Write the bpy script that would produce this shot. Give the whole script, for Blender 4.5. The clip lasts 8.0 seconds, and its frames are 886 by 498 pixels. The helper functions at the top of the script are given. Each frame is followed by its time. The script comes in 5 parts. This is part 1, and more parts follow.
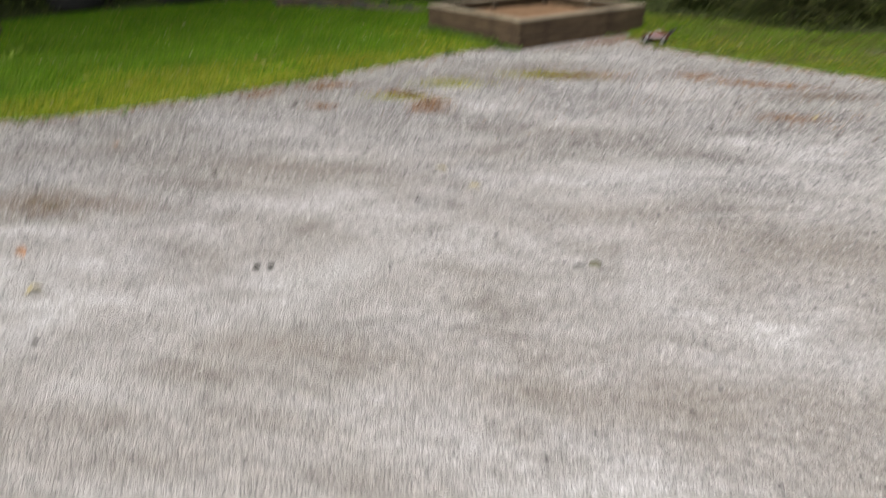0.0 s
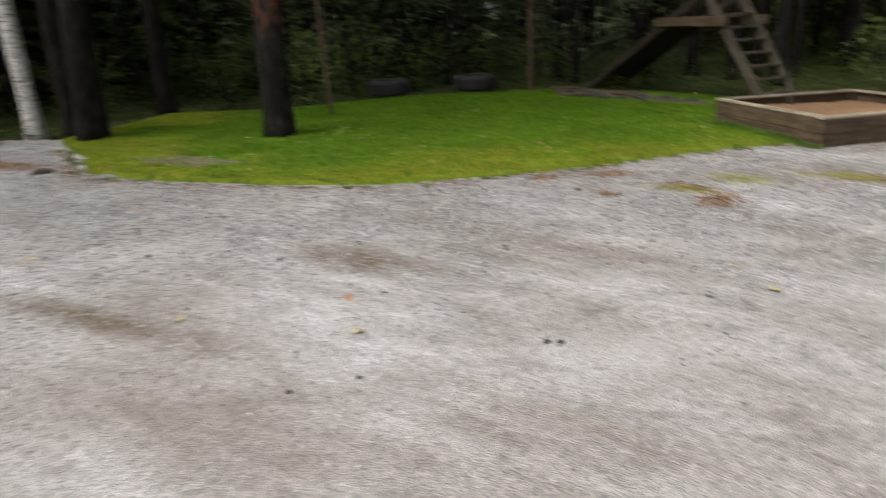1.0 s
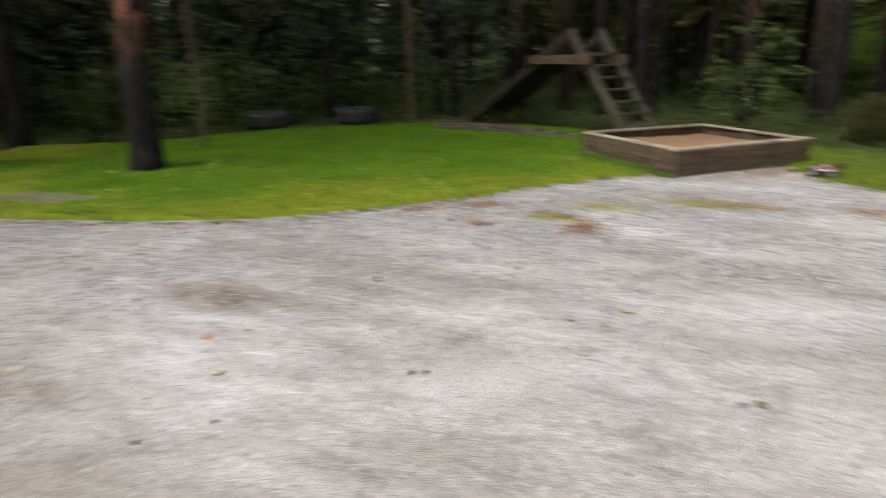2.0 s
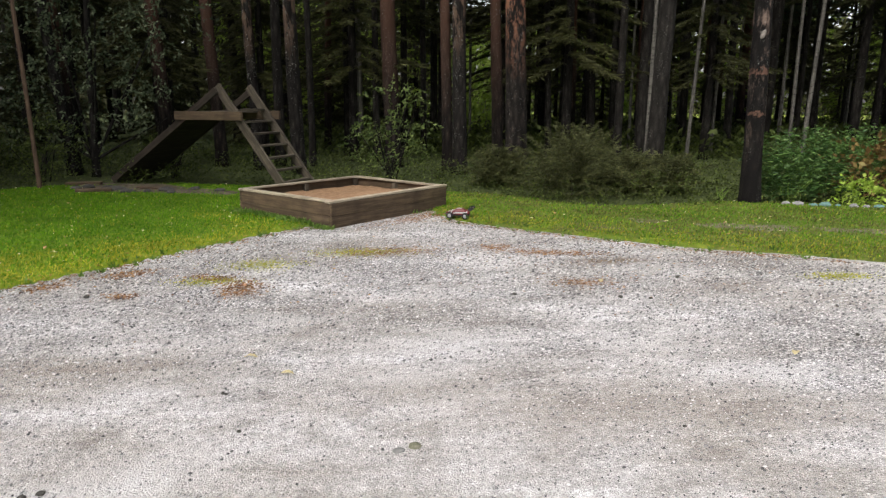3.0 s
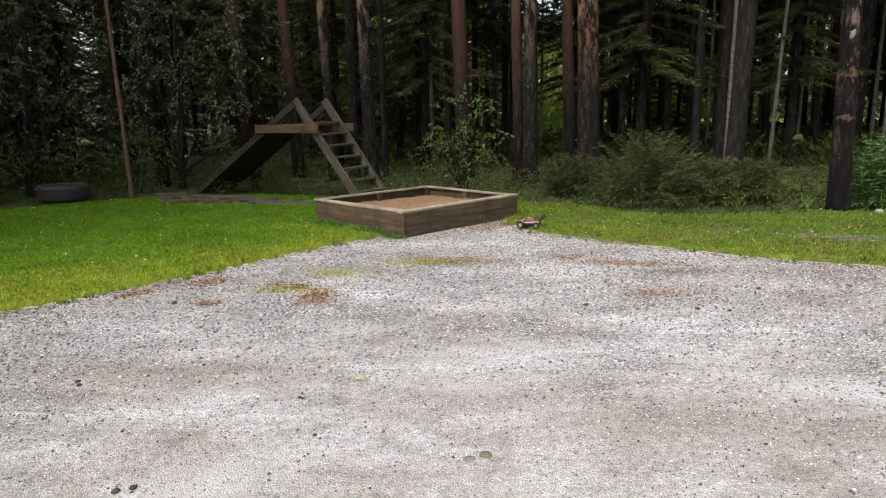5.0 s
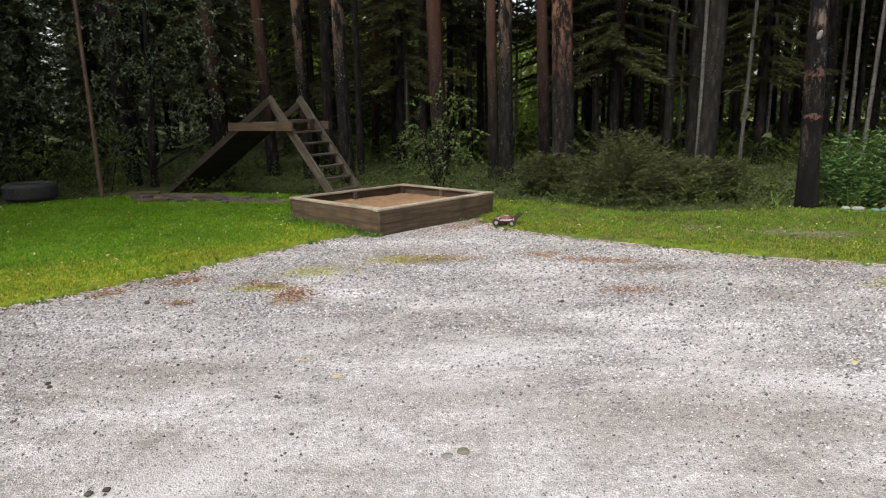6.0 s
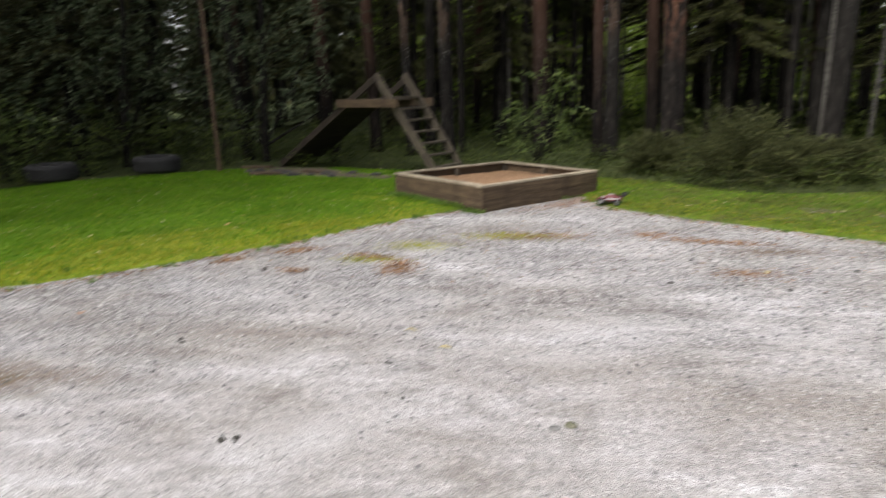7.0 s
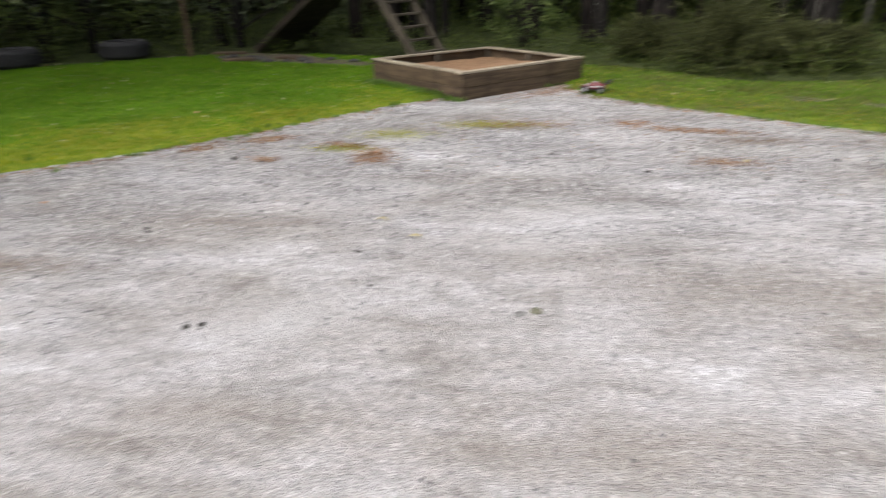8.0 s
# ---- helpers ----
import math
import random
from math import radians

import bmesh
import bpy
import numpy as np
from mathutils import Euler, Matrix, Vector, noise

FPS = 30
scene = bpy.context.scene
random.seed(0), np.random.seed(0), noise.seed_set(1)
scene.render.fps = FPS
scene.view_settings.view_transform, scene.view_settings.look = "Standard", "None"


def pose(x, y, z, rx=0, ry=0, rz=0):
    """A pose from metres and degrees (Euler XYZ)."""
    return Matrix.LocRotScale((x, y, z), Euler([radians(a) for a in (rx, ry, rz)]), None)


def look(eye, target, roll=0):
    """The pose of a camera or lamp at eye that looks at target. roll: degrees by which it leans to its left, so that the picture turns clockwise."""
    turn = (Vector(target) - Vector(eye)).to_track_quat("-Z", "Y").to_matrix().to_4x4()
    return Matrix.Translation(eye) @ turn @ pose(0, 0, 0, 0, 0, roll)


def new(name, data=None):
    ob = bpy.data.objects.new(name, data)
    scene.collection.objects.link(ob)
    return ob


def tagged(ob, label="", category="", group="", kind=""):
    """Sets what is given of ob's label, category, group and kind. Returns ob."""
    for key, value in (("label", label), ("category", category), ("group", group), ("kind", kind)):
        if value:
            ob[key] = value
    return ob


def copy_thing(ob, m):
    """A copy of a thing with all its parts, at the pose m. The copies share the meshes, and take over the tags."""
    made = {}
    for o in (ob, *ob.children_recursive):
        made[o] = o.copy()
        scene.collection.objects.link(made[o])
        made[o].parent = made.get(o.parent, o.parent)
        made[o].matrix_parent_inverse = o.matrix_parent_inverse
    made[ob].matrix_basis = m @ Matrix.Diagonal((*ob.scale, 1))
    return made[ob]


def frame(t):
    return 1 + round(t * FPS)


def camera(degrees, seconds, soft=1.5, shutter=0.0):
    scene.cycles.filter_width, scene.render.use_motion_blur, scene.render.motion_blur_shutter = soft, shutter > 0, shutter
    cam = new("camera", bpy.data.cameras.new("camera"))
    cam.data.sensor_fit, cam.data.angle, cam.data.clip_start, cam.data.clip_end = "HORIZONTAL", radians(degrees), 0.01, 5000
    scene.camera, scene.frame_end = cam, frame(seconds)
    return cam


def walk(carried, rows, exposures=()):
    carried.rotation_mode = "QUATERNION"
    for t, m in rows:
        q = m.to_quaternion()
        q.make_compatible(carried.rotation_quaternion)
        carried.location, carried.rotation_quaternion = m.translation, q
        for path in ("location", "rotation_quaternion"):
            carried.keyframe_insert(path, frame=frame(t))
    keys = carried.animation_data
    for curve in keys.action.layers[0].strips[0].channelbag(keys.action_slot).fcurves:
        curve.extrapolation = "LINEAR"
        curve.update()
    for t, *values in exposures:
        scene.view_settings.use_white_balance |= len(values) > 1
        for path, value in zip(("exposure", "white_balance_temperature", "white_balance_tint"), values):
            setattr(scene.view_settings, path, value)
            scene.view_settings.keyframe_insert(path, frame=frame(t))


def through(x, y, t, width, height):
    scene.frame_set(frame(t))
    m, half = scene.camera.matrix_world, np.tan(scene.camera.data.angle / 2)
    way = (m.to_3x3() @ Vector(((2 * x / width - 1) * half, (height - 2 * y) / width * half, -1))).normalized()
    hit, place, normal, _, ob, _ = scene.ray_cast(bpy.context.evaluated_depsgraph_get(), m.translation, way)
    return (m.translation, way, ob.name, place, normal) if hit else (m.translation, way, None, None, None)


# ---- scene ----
# ---- camera and its walk ----
cam = camera(67.0, 8.0, soft=1.15, shutter=0.5)
PATH = [
    (0, (-0.081, -0.041, 1.498), (-0.4683, 1.7010, 0.5955), -0.74),
    (0.1, (-0.104, -0.039, 1.518), (-0.4629, 1.7519, 0.7046), -1.24),
    (0.2, (-0.124, -0.046, 1.514), (-0.4889, 1.7770, 0.7779), -0.41),
    (0.3, (-0.149, -0.075, 1.540), (-0.5593, 1.7548, 0.8443), 0.03),
    (0.5, (-0.203, -0.122, 1.533), (-0.8250, 1.6566, 0.8616), -1.16),
    (0.8, (-0.246, -0.190, 1.532), (-1.1368, 1.4660, 0.8493), -1.82),
    (1, (-0.286, -0.230, 1.544), (-1.3530, 1.3268, 0.8813), -2.04),
    (1.2, (-0.305, -0.275, 1.572), (-1.5039, 1.1968, 0.9418), -1.39),
    (1.5, (-0.273, -0.271, 1.575), (-1.5024, 1.1944, 0.9913), -1.21),
    (1.8, (-0.220, -0.201, 1.553), (-1.2546, 1.4096, 0.9739), -0.69),
    (2, (-0.153, -0.149, 1.543), (-0.9557, 1.5883, 0.9623), -0.72),
    (2.2, (-0.088, -0.039, 1.538), (-0.5509, 1.8077, 0.9269), 0.19),
    (2.4, (-0.055, -0.005, 1.538), (-0.2624, 1.9044, 0.9800), 0.25),
    (2.7, (-0.020, 0.020, 1.543), (0.0003, 1.9613, 1.0625), 0.20),
    (3, (-0.005, 0.030, 1.546), (0.0972, 1.9799, 1.1131), 0.15),
    (3.3, (-0.001, 0.033, 1.546), (0.1118, 1.9856, 1.1301), 0.12),
    (3.5, (0.009, 0.019, 1.552), (0.1014, 1.9746, 1.1411), 0.18),
    (4, (-0.024, -0.021, 1.558), (-0.0490, 1.9363, 1.1478), -0.40),
    (4.2, (-0.024, 0.001, 1.560), (-0.1080, 1.9563, 1.1472), -0.52),
    (4.5, (-0.018, 0.003, 1.559), (-0.1409, 1.9565, 1.1483), -0.70),
    (4.9, (-0.010, 0.000, 1.558), (-0.1227, 1.9552, 1.1524), -0.90),
    (5.3, (-0.002, -0.003, 1.555), (-0.0674, 1.9555, 1.1527), -0.99),
    (5.5, (-0.001, 0.000, 1.552), (-0.0233, 1.9600, 1.1545), -0.95),
    (6, (-0.012, -0.007, 1.555), (-0.0481, 1.9495, 1.1439), -0.80),
    (6.3, (-0.018, -0.004, 1.552), (-0.0954, 1.9510, 1.1354), -0.97),
    (6.5, (-0.027, -0.012, 1.554), (-0.1341, 1.9410, 1.1359), -0.91),
    (6.7, (-0.036, -0.010, 1.554), (-0.1822, 1.9374, 1.1236), -1.08),
    (7, (-0.096, -0.053, 1.536), (-0.4126, 1.8652, 1.0673), -0.99),
    (7.2, (-0.110, -0.061, 1.537), (-0.5514, 1.8073, 0.9773), -0.84),
    (7.5, (-0.103, -0.045, 1.495), (-0.6166, 1.7613, 0.8068), -1.20),
    (7.7, (-0.084, -0.037, 1.485), (-0.5670, 1.7446, 0.7161), -1.63),
    (7.8, (-0.058, -0.012, 1.480), (-0.5028, 1.7753, 0.6990), -1.79),
    (8, (-0.007, 0.026, 1.480), (-0.2758, 1.8517, 0.7094), -0.75),
]
walk(cam, [(t, look(eye, target, roll)) for t, eye, target, roll in PATH], exposures=[(0.0, 0.66, 6850, 10.5), (0.5, 0.68, 6850, 10.5), (1.5, 0.78, 6800, 10.5), (2.0, 0.92, 6750, 10.5), (3.5, 1.02, 6680, 11), (6.5, 1.02, 6650, 11.5), (7.5, 0.95, 6600, 12), (8.0, 0.95, 6550, 12)])

# ---- sky and sun: a bright overcast day ----
SUN_EL, SUN_AZ = radians(48), radians(215)
world = bpy.data.worlds.new("overcast_sky")
scene.world = world
world.use_nodes = True
wn = world.node_tree.nodes
wl = world.node_tree.links
sky = wn.new("ShaderNodeTexSky")
sky.sky_type, sky.sun_disc = "NISHITA", False
sky.sun_elevation, sky.sun_rotation = SUN_EL, SUN_AZ
sky.air_density, sky.dust_density, sky.ozone_density = 1.0, 4.0, 0.6
grey = wn.new("ShaderNodeHueSaturation")
grey.inputs["Saturation"].default_value = 0.25
wl.new(sky.outputs[0], grey.inputs["Color"])
wl.new(grey.outputs[0], wn["Background"].inputs["Color"])
wn["Background"].inputs["Strength"].default_value = 0.15
sun_data = bpy.data.lights.new("sun", "SUN")
sun_data.energy, sun_data.angle, sun_data.color = 1.1, radians(35), (1.0, 0.97, 0.93)
sun = new("sun", sun_data)
sun_from = Vector((math.sin(SUN_AZ) * math.cos(SUN_EL), math.cos(SUN_AZ) * math.cos(SUN_EL), math.sin(SUN_EL)))
sun.matrix_world = look(sun_from * 40, (0, 0, 0))


# ---- materials ----
class Nodes:
    """A short way to write a node material."""

    def __init__(self, name):
        self.mat = bpy.data.materials.new(name)
        self.mat.use_nodes = True
        self.tree = self.mat.node_tree
        self.bsdf = self.tree.nodes["Principled BSDF"]
        self.out = self.tree.nodes["Material Output"]

    def add(self, kind):
        return self.tree.nodes.new(kind)

    def vmath(self, op):
        n = self.add("ShaderNodeVectorMath")
        n.operation = op
        return n

    def link(self, a, b):
        self.tree.links.new(a, b)

    def coords(self, scale=(1, 1, 1), source="Object"):
        tc, mp = self.add("ShaderNodeTexCoord"), self.add("ShaderNodeMapping")
        mp.inputs["Scale"].default_value = scale
        self.link(tc.outputs[source], mp.inputs[0])
        return mp.outputs[0]

    def noise(self, vec, scale, detail=4, rough=0.55, distort=0.0):
        n = self.add("ShaderNodeTexNoise")
        n.inputs["Scale"].default_value, n.inputs["Detail"].default_value = scale, detail
        n.inputs["Roughness"].default_value, n.inputs["Distortion"].default_value = rough, distort
        self.link(vec, n.inputs["Vector"])
        return n.outputs["Fac"]

    def voronoi(self, vec, scale, out="Color", feature="F1"):
        n = self.add("ShaderNodeTexVoronoi")
        n.feature = feature
        n.inputs["Scale"].default_value = scale
        self.link(vec, n.inputs["Vector"])
        return n.outputs[out]

    def ramp(self, fac, stops):
        n = self.add("ShaderNodeValToRGB")
        el = n.color_ramp.elements
        while len(el) < len(stops):
            el.new(0.5)
        for e, (p, c) in zip(el, stops):
            e.position = p
            e.color = (*c, 1) if len(c) == 3 else (c[0], c[0], c[0], 1)
        self.link(fac, n.inputs[0])
        return n.outputs[0]

    def mix(self, fac, a, b, blend="MIX"):
        n = self.add("ShaderNodeMix")
        n.data_type, n.blend_type = "RGBA", blend
        for value, slot in ((fac, n.inputs[0]), (a, n.inputs[6]), (b, n.inputs[7])):
            if isinstance(value, (int, float)):
                slot.default_value = value
            elif isinstance(value, tuple):
                slot.default_value = (*value, 1)
            else:
                self.link(value, slot)
        return n.outputs[2]

    def maths(self, op, a, b=0.0, clamp=False):
        n = self.add("ShaderNodeMath")
        n.operation, n.use_clamp = op, clamp
        for value, slot in ((a, n.inputs[0]), (b, n.inputs[1])):
            if isinstance(value, (int, float)):
                slot.default_value = value
            else:
                self.link(value, slot)
        return n.outputs[0]

    def finish(self, color, rough=0.9, bump=None, strength=0.5, distance=0.01, metal=0.0, spec=0.3):
        if isinstance(color, tuple):
            self.bsdf.inputs["Base Color"].default_value = (*color, 1)
        else:
            self.link(color, self.bsdf.inputs["Base Color"])
        if isinstance(rough, (int, float)):
            self.bsdf.inputs["Roughness"].default_value = rough
        else:
            self.link(rough, self.bsdf.inputs["Roughness"])
        self.bsdf.inputs["Metallic"].default_value = metal
        self.bsdf.inputs["Specular IOR Level"].default_value = spec
        if bump is not None:
            b = self.add("ShaderNodeBump")
            b.inputs["Strength"].default_value, b.inputs["Distance"].default_value = strength, distance
            self.link(bump, b.inputs["Height"])
            self.link(b.outputs[0], self.bsdf.inputs["Normal"])
        return self.mat


def leaf_material(name, dark, mid, light, gloss=0.45, through=0.35):
    """Leaves or blades: colour by piece, a little light passing through."""
    n = Nodes(name)
    geo, info = n.add("ShaderNodeNewGeometry"), n.add("ShaderNodeObjectInfo")
    col = n.ramp(geo.outputs["Random Per Island"], [(0.0, dark), (0.55, mid), (1.0, light)])
    patch = n.ramp(n.noise(n.coords((1, 1, 1)), 1.3, 3), [(0.3, (0.72,)), (0.7, (1.2,))])
    col = n.mix(1.0, col, patch, "MULTIPLY")
    tone = n.ramp(info.outputs["Random"], [(0.0, (0.8,)), (1.0, (1.15,))])
    col = n.mix(1.0, col, tone, "MULTIPLY")
    n.finish(col, gloss, spec=0.18)
    tr, mx = n.add("ShaderNodeBsdfTranslucent"), n.add("ShaderNodeMixShader")
    n.link(col, tr.inputs["Color"])
    mx.inputs[0].default_value = through
    n.link(n.bsdf.outputs[0], mx.inputs[1])
    n.link(tr.outputs[0], mx.inputs[2])
    n.link(mx.outputs[0], n.out.inputs["Surface"])
    return n.mat


def wood_material(name, dark, mid, light, grain=(2.0, 26.0, 26.0), rough=0.85):
    """Weathered boards: grain along local x, streaks and blotches."""
    n = Nodes(name)
    info = n.add("ShaderNodeObjectInfo")
    off = n.vmath("ADD")
    n.link(n.coords(grain), off.inputs[0])
    sc = n.vmath("SCALE")
    sc.inputs[0].default_value = (37, 17, 29)
    n.link(info.outputs["Random"], sc.inputs["Scale"])
    n.link(sc.outputs[0], off.inputs[1])
    g = n.noise(off.outputs[0], 1.0, 6, 0.65, 0.6)
    blotch = n.noise(n.coords((1, 1, 1)), 3.5, 4)
    col = n.ramp(g, [(0.25, dark), (0.5, mid), (0.75, light)])
    col = n.mix(n.ramp(blotch, [(0.45, (0.0,)), (0.75, (0.75,))]), col, dark)
    tone = n.ramp(info.outputs["Random"], [(0.0, (0.78,)), (1.0, (1.15,))])
    col = n.mix(1.0, col, tone, "MULTIPLY")
    return n.finish(col, rough, g, 0.7, 0.006)


def bark_material(name, dark, mid, light, upper=None, split=(2.0, 5.0), plates=(9, 9, 2.6), patch=None, bare=0.5, over=None, lichen=0.0, bands=()):
    """Furrowed bark in long plates; a warmer bark higher up on pines."""
    n = Nodes(name)
    vec = n.coords(plates)
    warp = n.noise(vec, 1.6, 3)
    vor = n.voronoi(vec, 1.3, "Distance", "F1")
    fine = n.noise(n.coords((14, 14, 5)), 3.0, 6, 0.7)
    height = n.maths("ADD", n.maths("MULTIPLY", vor, 0.8), n.maths("MULTIPLY", fine, 0.7))
    col = n.ramp(n.maths("MULTIPLY", height, 0.9), [(0.25, light), (0.5, mid), (0.8, dark)])
    col = n.mix(n.ramp(warp, [(0.5, (0.0,)), (0.8, (0.6,))]), col, dark)
    if upper:
        sep = n.add("ShaderNodeSeparateXYZ")
        n.link(n.coords(), sep.inputs[0])
        wob = n.maths("ADD", sep.outputs[2], n.maths("MULTIPLY", n.noise(n.coords((3, 3, 1)), 1.5, 4), 2.2))
        fac = n.add("ShaderNodeMapRange")
        fac.inputs[1].default_value, fac.inputs[2].default_value = split[0] + 1.1, split[1] + 1.1
        n.link(wob, fac.inputs[0])
        orange = n.mix(fine, tuple(c * 0.6 for c in upper), upper)
        col = n.mix(fac.outputs[0], col, orange)
    if patch:
        low, high, tint = patch
        sep2 = n.add("ShaderNodeSeparateXYZ")
        n.link(n.coords(), sep2.inputs[0])
        rise = n.add("ShaderNodeMapRange")
        rise.inputs[1].default_value, rise.inputs[2].default_value = low, low + (over or 0.3 * (high - low))
        n.link(sep2.outputs[2], rise.inputs[0])
        band = n.maths("MULTIPLY", rise.outputs[0], n.maths("LESS_THAN", sep2.outputs[2], high))
        spots = n.ramp(n.noise(n.coords((7, 7, 2.5)), 1.4, 5, 0.65), [(bare, (0.0,)), (bare + 0.12, (0.75,))])
        col = n.mix(n.maths("MULTIPLY", band, spots), col, tint)
    for z, half, tint in bands:
        sep3 = n.add("ShaderNodeSeparateXYZ")
        n.link(n.coords(), sep3.inputs[0])
        wave = n.maths("ADD", sep3.outputs[2], n.maths("MULTIPLY", n.noise(n.coords((8, 8, 8)), 1.3, 5, 0.7), 0.22))
        off = n.maths("ABSOLUTE", n.maths("SUBTRACT", wave, z + 0.11))
        torn = n.ramp(n.noise(n.coords((12, 12, 6)), 1.5, 4, 0.7), [(0.42, (0.0,)), (0.55, (0.9,))])
        col = n.mix(n.maths("MULTIPLY", n.maths("LESS_THAN", off, half), torn), col, tint)
    if lichen:
        crust = n.ramp(n.noise(n.coords((22, 22, 14)), 1.5, 6, 0.75), [(0.58, (0.0,)), (0.66, (1.0,))])
        where = n.ramp(n.noise(n.coords((3, 3, 1.6)), 1.4, 4, 0.6), [(0.48, (0.0,)), (0.6, (lichen,))])
        col = n.mix(n.maths("MULTIPLY", crust, where), col, (0.42, 0.43, 0.4))
    return n.finish(col, 0.95, height, 0.9, 0.03, spec=0.15)


# stains of the yard: x, y, half length, half width, turn in degrees
DIRT = [(-3.15, 2.98, 0.75, 0.28, 8), (-3.9, 1.48, 1.25, 0.17, 8), (2.0, 6.4, 0.5, 0.18, 5), (-9.4, 3.35, 1.3, 0.2, 12)]
FAINT = [(-1.2, 1.92, 0.4, 0.12, 15), (0.9, 3.2, 1.9, 0.4, -6), (-2.0, 3.8, 1.0, 0.4, 12), (-2.9, 1.0, 1.2, 0.4, 15), (-0.3, 5.0, 0.9, 0.2, 4), (1.3, 5.55, 0.7, 0.1, 0), (0.2, 1.9, 0.9, 0.3, 0)]
RINGS = [(-1.05, 2.6, 0.72, 0.5, 15), (-0.75, 2.75, 0.95, 0.62, 30), (0.9, 4.6, 1.6, 0.5, -8)]
NEEDLES = [(-1.41, 5.5, 0.14, 0.17, 0), (-1.4, 5.48, 0.12, 0.14, 0), (-1.42, 5.52, 0.12, 0.14, 0), (0.95, 7.0, 0.18, 0.1, 10), (1.5, 6.75, 0.4, 0.07, -8), (1.5, 5.58, 0.2, 0.1, 0), (-3.05, 5.6, 0.14, 0.08, 38), (-2.55, 6.0, 0.2, 0.07, 30), (-2.3, 5.3, 0.1, 0.05, 0), (-1.75, 5.85, 0.18, 0.06, -20), (-0.25, 6.85, 0.38, 0.12, 10), (0.1, 8.9, 0.55, 0.13, 42), (-9.3, 3.35, 1.0, 0.16, 10)]
MOSS = [(-1.42, 6.35, 0.35, 0.22, 20), (-0.5, 6.85, 0.5, 0.18, 10), (-1.75, 5.75, 0.3, 0.12, 25), (3.9, 5.7, 0.3, 0.12, 0)]
PALE = [(-1.15, 2.6, 0.5, 0.28, 20), (0.5, 4.2, 0.9, 0.25, 5), (1.5, 4.1, 0.6, 0.2, -10), (-0.9, 4.7, 0.6, 0.2, 0), (-4.6, 2.3, 0.6, 0.4, 0), (-0.2, 3.6, 0.5, 0.15, 0), (2.2, 3.6, 0.6, 0.2, 0), (-4.2, 0.9, 0.6, 0.4, 0)]


